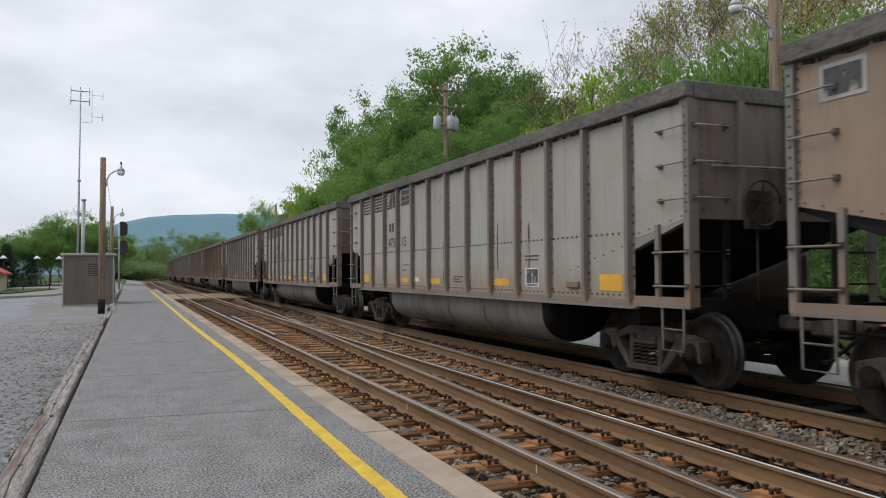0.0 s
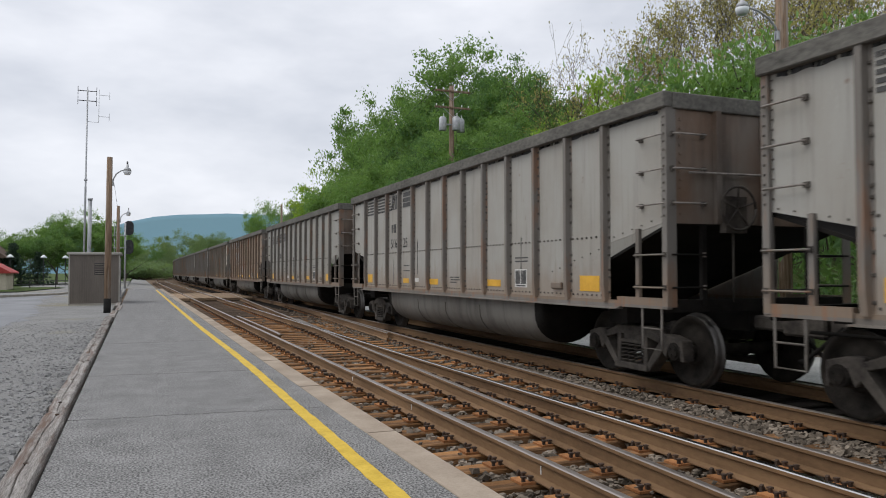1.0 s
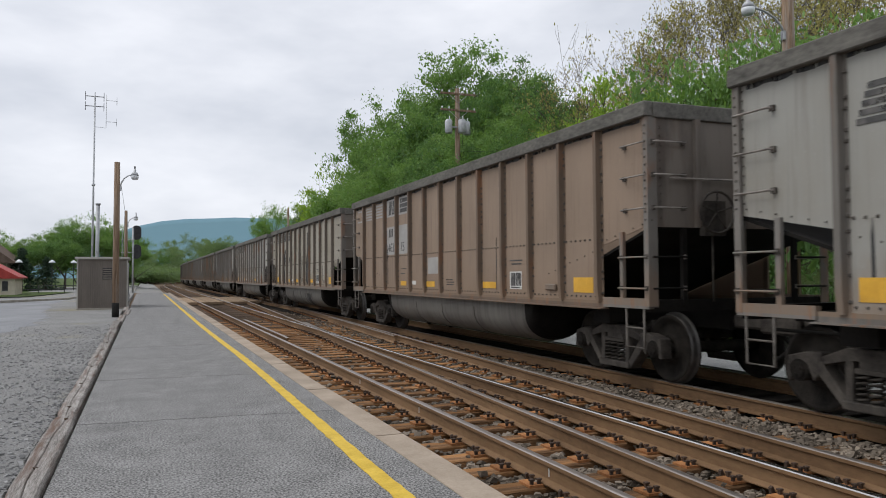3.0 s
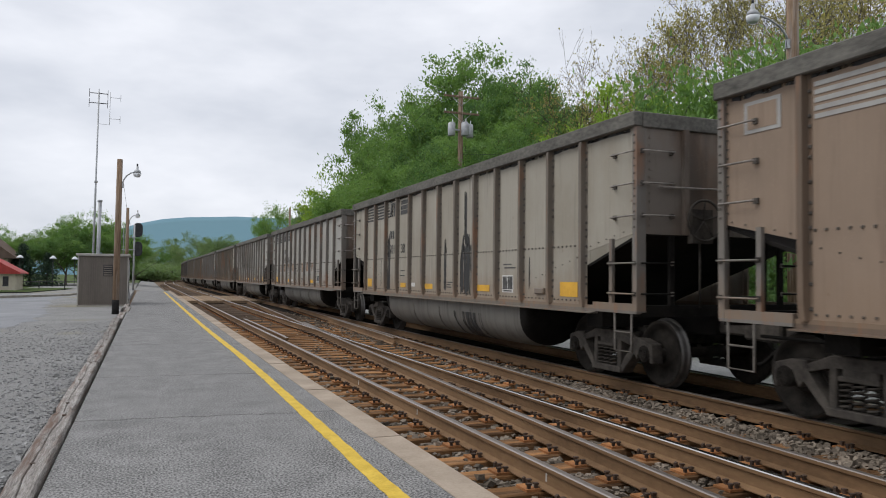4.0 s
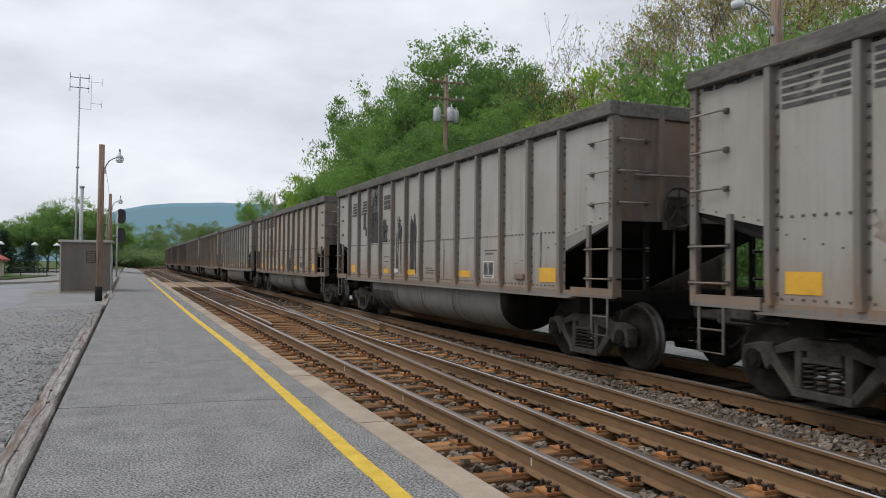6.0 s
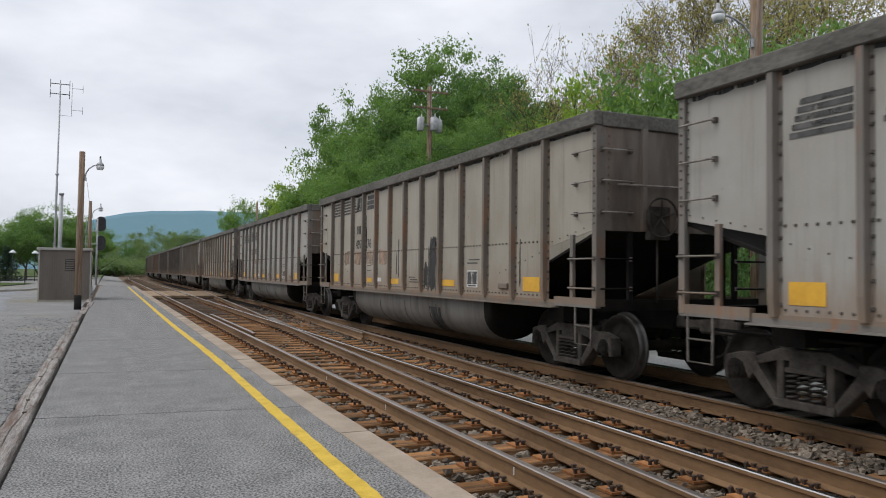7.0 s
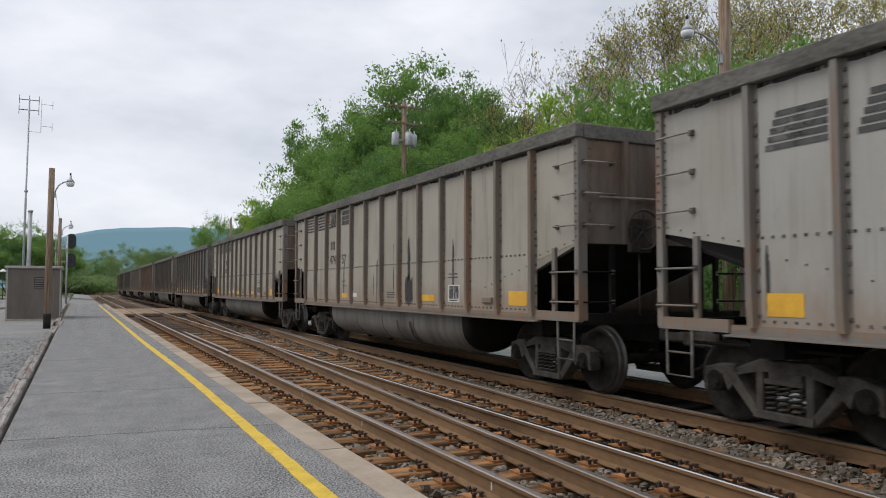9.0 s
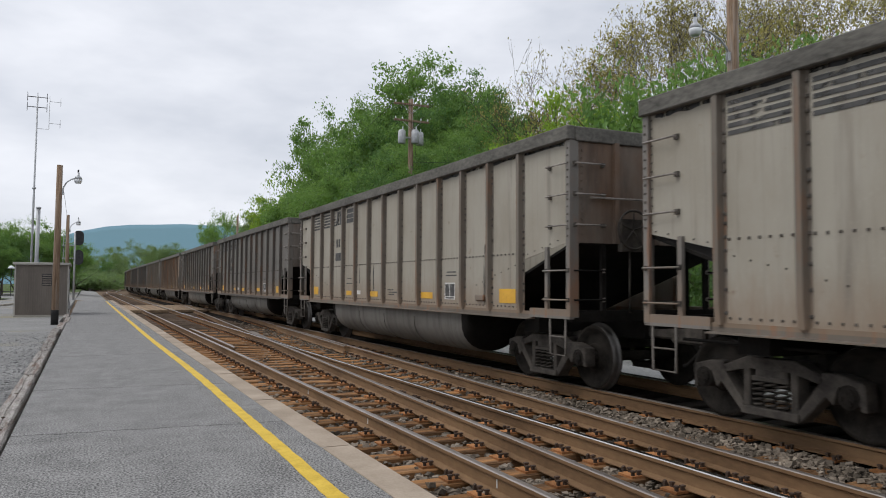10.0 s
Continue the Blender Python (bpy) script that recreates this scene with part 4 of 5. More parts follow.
def digits(car, text, y, z, size, mat):
    """Stencilled figures, read from the platform; y is their left edge."""
    cu = bpy.data.curves.new("number", "FONT")
    cu.body, cu.size, cu.extrude = text, size, 0.0015
    cu.materials.append(mat)
    ob = new("number", cu)
    ob.parent = car
    ob.matrix_basis = Matrix(((0, 0, -1, -SIDE - 0.007), (-1, 0, 0, y), (0, 1, 0, z), (0, 0, 0, 1)))
    return tagged(ob, "dark stencilled car number")


# car, paint, number, look: what sets each one apart
ROSTER = {
    -1: ("brown", "", "plain"), 0: ("light", "473 15", "plain"), 1: ("light", "516 25", "plain"), 2: ("grey", "", "plain"),
    3: ("brown", "463 15", "repaint"), 4: ("tan", "501 38", "black"), 5: ("light", "483 26", "peach"), 6: ("light", "512 60", "bigblack"),
    7: ("tan", "497 76", "blackpeach"), 8: ("light", "505 89", "slant"), 9: ("tan", "474 57", "streaks"), 10: ("tan", "", "plain"),
    11: ("dark", "", "plain"), 12: ("dark", "", "plain"), 13: ("brown", "", "plain"), 14: ("tan", "", "plain"), 15: ("dark", "", "plain"),
    16: ("dark", "", "plain"), 17: ("brown", "", "plain"), 18: ("dark", "", "plain"),
}
LOOKS = {
    "plain": "ribbed sides and orange reflectors",
    "repaint": "grey repainted number patches",
    "black": "a tall black paint patch",
    "peach": "a band of rusty peach stains",
    "bigblack": "a wide black paint patch",
    "blackpeach": "a black patch and faint peach stains",
    "slant": "slanted stripes beside its emblem",
    "streaks": "long dark streaks below the top chord",
}
COLOUR_WORDS = {"grey": "grey", "light": "light grey", "tan": "dusty tan-grey", "brown": "dusty brown", "dark": "grimy dark grey"}


def along(d):
    """A place d metres from the far end of a short car, carried over to the build in hand."""
    first = BODY - RIB_Y[0]
    return BODY - (first + (d - 1.31) * RIB_STEP / 0.965 if d > 1.31 else d)


def bay(i):
    """The stretch of bay i between its ribs; bay 1 is next to the far end bay."""
    return RIB_Y[i - 1] - 0.1, RIB_Y[i] + 0.1


def dress(car, k, paint, number, look_kind):
    """Lettering, reflectors and stains of one car."""
    ink = M_LETTER
    if look_kind == "repaint":
        decal("repaint_patch", car, M_GREYPATCH, bay(3)[1], bay(3)[0], 2.0, 2.72, "pale grey repainted patch", rise=0.002)
        decal("repaint_patch", car, M_GREYPATCH, bay(4)[1], bay(4)[0], 2.0, 2.72, "pale grey repainted patch", rise=0.002)
        for b in (3, 4):
            decal("repaint_patch", car, M_GREYPATCH, bay(b)[1], bay(b)[0], 2.98, 3.42, "pale grey repainted patch", rise=0.002)
        decal("repaint_patch", car, M_GREYPATCH, bay(6)[1] + 0.1, bay(6)[0] - 0.05, 1.5, 1.86, "pale grey repainted patch", rise=0.008)
    slanted = k in (2, 6, 8)
    low = 0.24 if slanted else 0.0
    stripe = M_GREYPATCH if look_kind == "repaint" else ink
    for b in (1, 2, 3):
        for i in range(5):
            y0, y1 = bay(b)
            sk = 0.0
            a, c = y0 - 0.02, y1 + 0.02
            if b == 3:
                a, c = y0, y0 - 0.17 + 0.03 * i
            if slanted:
                a, c = a - 0.05 - 0.03 * i, c - 0.02 * i * (b == 2)
            z = 3.02 + i * 0.078 - low
            decal("stripe", car, stripe, c, a, z, z + (0.046 if not low else 0.055), "", rise=0.004)
    # emblem, drawn as plain slanted blocks
    y = bay(3)[0] - 0.16
    for d, e in ((0.0, 0.22), (0.28, 0.5)):
        decal("emblem_block", car, ink, y - e, y - d, 3.03 - low, 3.38 - low * 0.7, "", skew=-0.07, rise=0.006)
    y = bay(4)[0] - 0.08
    for a, b, z in ((0.03, 0.58, 3.275), (0.0, 0.56, 3.15), (0.0, 0.52, 3.03)):
        decal("emblem_block", car, ink, y - b, y - a, z - low * 0.9, z - low * 0.9 + 0.1, "", skew=-0.02, rise=0.006)
    # number, with a plain bar for the owner's mark above it
    for d in (0.2, 0.4):
        y, z = (bay(2)[1] + 0.52 - d, 2.2) if low else (bay(3)[0] - d, 2.45)
        decal("mark_bar", car, ink, y - 0.11, y, z, z + 0.21)
    if number:
        a, b = number.split()
        digits(car, a, bay(3)[0] - 0.12, 2.2 if low else 2.07, 0.33, ink)
        digits(car, b, bay(4)[0] - 0.1, 2.2 if low else 2.07, 0.33, ink)
    else:
        decal("mark_bar", car, ink, bay(3)[1] + 0.05, bay(3)[0] - 0.15, 2.1, 2.3)
    rng = random.Random(k + 40)
    for d0, d1, z0, z1 in ((1.47, 1.88, 1.2, 1.42), (4.43, 4.83, 1.22, 1.33), (6.2, 6.68, 1.21, 1.33), (9.12, 9.66, 1.22, 1.34), (12.22, 12.72, 1.2, 1.42)):
        if k > 0 and rng.random() < 0.12:
            continue
        decal("reflector", car, M_ORANGE, along(d1), along(d0), z0, z1, "orange reflective strip")
    decal("white_tag", car, M_WHITE, along(5.5), along(5.25), 1.25, 1.34, "small white tag", rise=0.004)
    # white framed consolidated stencil
    y0, y1 = along(10.62), along(10.2)
    decal("stencil_frame", car, M_WHITE, y0, y1, 1.22, 1.52, "white-edged dark stencil panel", rise=0.004)
    for i in range(2):
        decal("stencil_cell", car, M_LETTER, y0 + 0.025 + i * 0.2, y0 + 0.2 + i * 0.195, 1.275, 1.5, "", rise=0.007)
    decal("stencil_cell", car, M_LETTER, y0 + 0.05, y1 - 0.05, 1.235, 1.26, "", rise=0.007)
    for b, z in ((4, 1.62), (4, 1.5), (7, 1.36), (7, 1.31), (7, 1.26), (10, 1.7), (10, 1.64)):
        y = bay(b)[0] - rng.uniform(0.1, 0.2)
        decal("stencil_bar", car, ink, y - rng.uniform(0.3, 0.5), y, z, z + 0.022, "", rise=0.0068)
    bm = bevelled(-SIDE - 0.05, -SIDE, along(11.75), along(11.45), 1.22, 1.32, 0.015)
    part("route_card_box", bm, RIBS["grey"], car, "small steel card holder")
    black, peach = "black paint patch", "rusty peach stain"
    if look_kind == "black":
        smear(car, M_BLACKPATCH, bay(8)[1] - 0.02, bay(8)[0] - 0.1, 1.1, 2.35, k, black)
        smear(car, M_BLACKPATCH, bay(8)[1] + 0.36, bay(8)[0] - 0.28, 2.1, 3.4, k + 1, black)
        smear(car, M_BLACKPATCH, bay(3)[0] - 0.22, bay(3)[0] + 0.03, 1.1, 2.6, k + 2, black)
        smear(car, M_BLACKPATCH, bay(5)[1] + 0.05, bay(5)[1] + 0.16, 1.3, 2.9, k + 3, black)
        smear(car, M_BLACKPATCH, bay(7)[0] - 0.3, bay(7)[0] - 0.16, 1.2, 2.3, k + 4, black)
        run_on_tub(car, bay(8)[1], bay(8)[0] - 0.1, k)
        run_on_tub(car, bay(8)[1] - 0.3, bay(8)[1] - 0.18, k + 1)
        run_on_tub(car, bay(7)[1], bay(7)[1] + 0.1, k + 2)
    if look_kind in ("peach", "blackpeach"):
        for b in range(2, 10):
            if look_kind == "peach" or b < 6:
                stain("rust_stain", car, M_PEACH, bay(b)[1] - 0.02, bay(b)[0] + 0.02, 1.63, 2.03, k * 20 + b, peach, 0.28, 0.0068)
    if look_kind == "blackpeach":
        smear(car, M_BLACKPATCH, bay(8)[1] + 0.02, bay(8)[0] - 0.22, 1.1, 2.2, k, black)
        smear(car, M_BLACKPATCH, bay(8)[0] - 0.2, bay(8)[0] + 0.0, 1.1, 1.7, k + 5, black)
        smear(car, M_BLACKPATCH, bay(4)[0] - 0.06, bay(4)[0] + 0.02, 1.1, 2.9, k + 1, black)
        run_on_tub(car, bay(8)[1], bay(8)[0] - 0.2, k)
    if look_kind == "bigblack":
        smear(car, M_BLACKPATCH, bay(2)[1] + 0.28, bay(2)[0] - 0.22, 2.35, 2.85, k + 9, black)
        smear(car, M_BLACKPATCH, bay(3)[1], bay(3)[0], 1.1, 3.6, k, black, 0.003)
        smear(car, M_BLACKPATCH, bay(4)[0] - 0.35, bay(4)[0], 1.1, 2.6, k + 1, black, 0.003)
        smear(car, M_BLACKPATCH, bay(4)[1], bay(4)[0] - 0.3, 1.1, 2.1, k + 2, black, 0.003)
        smear(car, M_BLACKPATCH, bay(2)[1] + 0.1, bay(2)[1] + 0.2, 1.2, 2.4, k + 3, black)
        for b in (5, 6):
            smear(car, M_BLACKPATCH, bay(b)[0] - 0.5, bay(b)[0] - 0.1, 1.2, 2.6, k + b, black)
        run_on_tub(car, bay(4)[1], bay(3)[0], k)
    if look_kind == "slant":
        for b in (4, 5):
            stain("rust_stain", car, M_PEACH, bay(b)[1], bay(b)[0], 1.75, 2.0, k * 20 + b, peach, 0.5, 0.0068)
    if look_kind == "streaks":
        for b, off, w, z0, z1 in ((8, 0.36, 0.4, 1.1, 1.75), (8, 0.5, 0.13, 1.6, 2.5), (6, 0.3, 0.06, 1.1, 2.1), (6, 0.52, 0.04, 1.3, 1.8), (7, 0.1, 0.07, 1.9, 2.3)):
            smear(car, M_BLACKPATCH, bay(b)[1] + off - 0.1, bay(b)[1] + off - 0.1 + w, z0, z1, k + b + round(50 * w), black)
        run_on_tub(car, bay(8)[1] + 0.4, bay(8)[1] + 0.55, k)
        run_on_tub(car, bay(7)[1] + 0.1, bay(7)[1] + 0.17, k + 1)
    # a few thin grime runs on every car
    for i in range(3):
        b = rng.randint(1, 12)
        y = rng.uniform(bay(b)[1], bay(b)[0] - 0.05)
        smear(car, M_BLACKPATCH, y, y + rng.uniform(0.03, 0.07), rng.uniform(1.12, 1.5), rng.uniform(1.8, 2.4), k * 31 + i, "thin dark grime run")
    if paint == "brown":
        y1 = BODY - 0.35
        decal("placard_frame", car, M_GREYPATCH, y1 - 0.5, y1, 3.02, 3.36, "pale-edged placard panel", rise=0.004)
        decal("placard", car, M_LETTER if k < 0 else PAINTS["brown"], y1 - 0.45, y1 - 0.05, 3.06, 3.32, "", rise=0.007)


def paint_car(car, paint):
    for ob in car.children:
        kind = ob.name.split(".")[0]
        swap = PAINTS[paint] if kind in ("side_panel", "end_bay_panel") else RIBS[paint] if kind in ("rib", "side_sill") else None
        if swap:
            ob.material_slots[0].link = "OBJECT"
            ob.material_slots[0].material = swap


CARS = {}
LONG = (-1, 0, 3, 5, 9, 11, 13, 14, 17)
for build in BUILDS:
    choose_build(build)
    first_car = make_car()
    for k in ROSTER:
        if (k in LONG) == (build == "long"):
            CARS[k] = copy_thing(first_car, pose(0, 0, 0)) if first_car in CARS.values() else first_car
for k, (paint, number, look_kind) in ROSTER.items():
    choose_build("long" if k in LONG else "short")
    paint_car(CARS[k], paint)
    dress(CARS[k], k, paint, number, look_kind)
    tagged(CARS[k], f"{COLOUR_WORDS[paint]} coal gondola with {LOOKS[look_kind]}")
# ---- lineside buildings, poles and signals ----
M_SIDING = material("brown_grey_ribbed_siding", (0.13, 0.112, 0.095), (0.19, 0.165, 0.142), 0.7, scale=1.5, fine=30, stretch=(1, 1, 0.2), bump=0.1)
M_TRIM = material("pale_roof_trim", (0.3, 0.29, 0.26), (0.42, 0.4, 0.36), 0.7, scale=2, fine=30, bump=0.1)
M_POLE = material("weathered_pole_wood", (0.125, 0.082, 0.053), (0.31, 0.22, 0.152), 0.9, scale=3, fine=18, stretch=(6, 6, 0.4), stain=(0.33, 0.3, 0.27), stain_at=(0.5, 0.7), bump=0.6)
M_GALV = material("galvanised_steel", (0.33, 0.34, 0.35), (0.48, 0.49, 0.5), 0.5, metal=0.4, scale=5, fine=30, bump=0.1)
M_DARKMETAL = material("dark_painted_metal", (0.02, 0.02, 0.022), (0.05, 0.05, 0.052), 0.6, scale=5, fine=30, bump=0.1)
M_LENS = material("white_lamp_glass", (0.6, 0.62, 0.64), (0.75, 0.77, 0.78), 0.3, scale=5, fine=30, bump=0)
M_RED = material("red_roof_metal", (0.3, 0.035, 0.03), (0.42, 0.06, 0.05), 0.6, scale=2, fine=20, bump=0.1)
M_CREAM = material("cream_wall_paint", (0.45, 0.4, 0.31), (0.56, 0.51, 0.41), 0.8, scale=2, fine=20, bump=0.1)
M_SHINGLE = material("brown_shingles", (0.1, 0.07, 0.055), (0.17, 0.125, 0.1), 0.9, scale=2, fine=12, bump=0.4)
M_KERB = material("worn_kerb_concrete", (0.25, 0.23, 0.195), (0.37, 0.345, 0.3), 0.9, scale=2, fine=20, bump=0.3, coords="Position")
M_LOT = material("dark_lot_asphalt", (0.18, 0.184, 0.194), (0.29, 0.294, 0.304), 0.9, scale=0.3, fine=30, grain=0.5, stain=(0.26, 0.24, 0.18), stain_at=(0.58, 0.75), bump=0.4, coords="Position")


def equipment_shed():
    shed = tagged(new("equipment_shed"), "small brown-grey ribbed metal shed with a louvred vent", "shed")
    shed.matrix_basis = pose(-1.86, 41.6, -0.12)
    w, d, h = 1.1, 1.55, 2.52
    bm = bmesh.new()
    box(bm, -w, w, -d, d, 0.12, h - 0.06)
    part("wall", bm, M_SIDING, shed)
    n = 22
    rib = mesh_of("siding_rib", bevelled(-0.012, 0.012, -0.012, 0.0, 0.14, h - 0.08, 0.004), M_SIDING)
    for i in range(n + 1):
        part("siding_rib", rib, None, shed, m=pose(-w + 0.02 + (2 * w - 0.04) * i / n, -d, 0))
    for i in range(12):
        part("siding_rib", rib, None, shed, m=pose(w, -d + 0.1 + 2 * (d - 0.1) * i / 11, 0, 0, 0, 90))
    part("roof", bevelled(-w - 0.1, w + 0.1, -d - 0.12, d + 0.1, h - 0.06, h + 0.06, 0.02), M_TRIM, shed, "pale flat roof with a rounded edge")
    part("plinth", bevelled(-w - 0.03, w + 0.03, -d - 0.03, d + 0.03, -0.25, 0.12, 0.02), M_KERB, shed, "pale concrete plinth")
    bm = bmesh.new()
    box(bm, 0.0, 0.42, -d - 0.025, -d, 1.5, 2.05)
    vent = part("vent", bm, M_DARKMETAL, shed, "dark louvred vent")
    for i in range(5):
        bm = bmesh.new()
        prism(bm, [(-d - 0.06, 1.53 + i * 0.105), (-d - 0.02, 1.58 + i * 0.105), (-d - 0.02, 1.595 + i * 0.105), (-d - 0.06, 1.545 + i * 0.105)], "x", 0.02, 0.4)
        part("louvre", bm, M_SIDING, vent)
    for x in (-w, w):
        bm = bmesh.new()
        box(bm, x - 0.03, x + 0.03, -d - 0.02, -d + 0.02, 0.1, h - 0.06)
        part("corner_trim", bm, M_TRIM, shed)
    bm = bmesh.new()
    box(bm, w, w + 0.09, -0.9, -0.6, 0.4, 0.75)
    tube(bm, ((w + 0.04, -0.75, 0.75), (w + 0.04, -0.75, 2.3)), 0.02, 6)
    part("meter_box", bm, M_GALV, shed, "grey electrical box with conduit")


def lamp_pole(name, x, y, height, arm, sides, label, r=0.12, lean=0.0, lamp_z=None, big=False):
    """A wooden pole with a curved bracket arm and a small street light; sides is the way the arm points along x."""
    root = tagged(new(name), label, "lamp post")
    base = ground_height(x, y) - 0.3
    root.matrix_basis = pose(x, y, base, 0, lean, 0)
    top = height - base
    bm = bmesh.new()
    tube(bm, [(0, 0, 0), (0, 0, top * 0.5), (0, 0, top)], [r, r * 0.93, r * 0.8], 12)
    part("pole", bm, M_POLE, root, "weathered round wooden pole")
    bm = bmesh.new()
    tube(bm, [(0, 0, 0.05), (0, 0, 0.75), (0, 0, 0.85)], [r * 1.03, r * 1.025, r * 1.01], 12)
    part("tarred_foot", bm, M_TAR, root, "black tarred foot of the pole")
    z = (lamp_z or height - 0.45) - base
    bm = bmesh.new()
    pts = [(sides * r * 0.8, 0, z - 0.55)] + [(sides * (r + arm * (1 - math.cos(a))), 0, z - 0.5 + 0.5 * math.sin(a)) for a in (0.3, 0.7, 1.1, 1.5)]
    tube(bm, pts, 0.025, 8)
    box(bm, sides * r - 0.03, sides * r + 0.03, -0.05, 0.05, z - 0.65, z - 0.45)
    part("bracket_arm", bm, M_GALV, root, "curved galvanised bracket arm")
    cx = sides * (r + arm)
    k = 1.25 if big else 1.0
    bm = bmesh.new()
    tube(bm, [(cx, 0, z + 0.22 * k), (cx, 0, z + 0.1 * k), (cx, 0, z + 0.05 * k), (cx, 0, z - 0.05 * k)], [0.04 * k, 0.05 * k, 0.11 * k, 0.15 * k], 14)
    head = part("lamp_head", bm, M_GALV, root, "grey lamp housing")
    bm = bmesh.new()
    tube(bm, [(cx, 0, z - 0.05 * k), (cx, 0, z - 0.13 * k), (cx, 0, z - 0.2 * k)], [0.148 * k, 0.14 * k, 0.1 * k], 14)
    part("refractor", bm, M_LENS, head, "pale glass refractor")
    bm = bmesh.new()
    tube(bm, ((cx, 0, z + 0.22 * k), (cx, 0, z + 0.32 * k)), 0.03 * k, 8)
    part("photocell", bm, M_DARKMETAL, head)
    bm = bmesh.new()
    tube(bm, [(sides * r * 1.1, 0, z - 0.4), (sides * (r + 0.16), 0, z - 1.4), (sides * (r + 0.14), 0, z - 2.4), (sides * (r + 0.02), 0, z - 2.9)], 0.008, 4)
    part("cable", bm, M_DARKMETAL, root)
    return root


def antenna_mast():
    root = tagged(new("antenna_mast"), "tall thin radio mast with dipole antennas", "antenna")
    x, y = -2.7, 46.0
    root.matrix_basis = pose(x, y, -0.3, 0, 0.5, 0)
    bm = bmesh.new()
    tube(bm, [(0, 0, 0), (0, 0, 6.5), (0, 0, 6.55), (0, 0, 11.9)], [0.055, 0.055, 0.045, 0.04], 8)
    disc(bm, (0, 0, 6.9), (0, 0, 1), 0.09, 0.1, 8)
    part("mast", bm, M_GALV, root)
    bm = bmesh.new()
    tube(bm, [(0.24, 0.2, 0), (0.24, 0.2, 5.85)], 0.1, 10)
    disc(bm, (0.24, 0.2, 5.86), (0, 0, 1), 0.13, 0.1, 10)
    part("support_pole", bm, M_GALV, root, "stout galvanised support pole")
    for z, s in ((11.85, 1), (11.3, 1)):
        bm = bmesh.new()
        tube(bm, ((-0.48, 0, z), (0.48, 0, z)), 0.022, 6)
        part("boom", bm, M_DARKMETAL, root)
        for dx in (-0.48, 0.0, 0.46):
            bm = bmesh.new()
            tube(bm, ((dx, 0, z - 0.24), (dx, 0, z + 0.24)), 0.016, 5)
            part("dipole", bm, M_DARKMETAL, root)
    bm = bmesh.new()
    tube(bm, ((0, 0, 10.15), (0.58, 0.1, 10.15), (0.58, 0.1, 12.0)), 0.015, 5)
    for z in (10.5, 11.7):
        tube(bm, ((0.58, 0.1, z), (1.15, 0.12, z)), 0.012, 5)
        tube(bm, ((1.12, 0.12, z - 0.22), (1.12, 0.12, z + 0.22)), 0.012, 5)
    part("side_antenna", bm, M_GALV, root, "pale side-mounted antenna")


def railway_signal():
    root = tagged(new("railway_signal"), "galvanised signal mast with two black heads and a ladder", "railway signal")
    root.matrix_basis = pose(-1.0, 78, -0.2)
    bm = bmesh.new()
    tube(bm, ((0, 0, 0), (0, 0, 6.4)), 0.09, 10)
    part("mast", bm, M_GALV, root)
    for x in (-0.95, -0.5):
        bm = bmesh.new()
        box(bm, x - 0.03, x + 0.03, -0.03, 0.03, 0.2, 6.2)
        part("ladder_stile", bm, M_GALV, root)
    for i in range(15):
        bm = bmesh.new()
        box(bm, -0.95, -0.5, -0.015, 0.015, 0.5 + i * 0.38, 0.54 + i * 0.38)
        part("ladder_rung", bm, M_GALV, root)
    for z in (4.0, 5.2):
        bm = bmesh.new()
        box(bm, -1.05, 0.1, -0.3, 0.3, z, z + 0.07)
        part("service_platform", bm, M_GALV, root)
    for z in (5.95, 4.15):
        bm = bmesh.new()
        pts = [(0.32 + 0.42 * math.cos(a), z + 0.25 + 0.42 * math.sin(a)) for a in (math.pi * i / 12 for i in range(13))]
        pts += [(0.32 + 0.42 * math.cos(a), z - 0.3 + 0.42 * math.sin(a)) for a in (math.pi + math.pi * i / 12 for i in range(13))]
        prism(bm, pts, "y", -0.04, 0.0)
        head = part("signal_head", bm, M_DARKMETAL, root, "black oval target head")
        bm = bmesh.new()
        box(bm, 0.12, 0.52, 0.0, 0.3, z - 0.5, z + 0.45)
        part("lamp_case", bm, M_DARKMETAL, head)


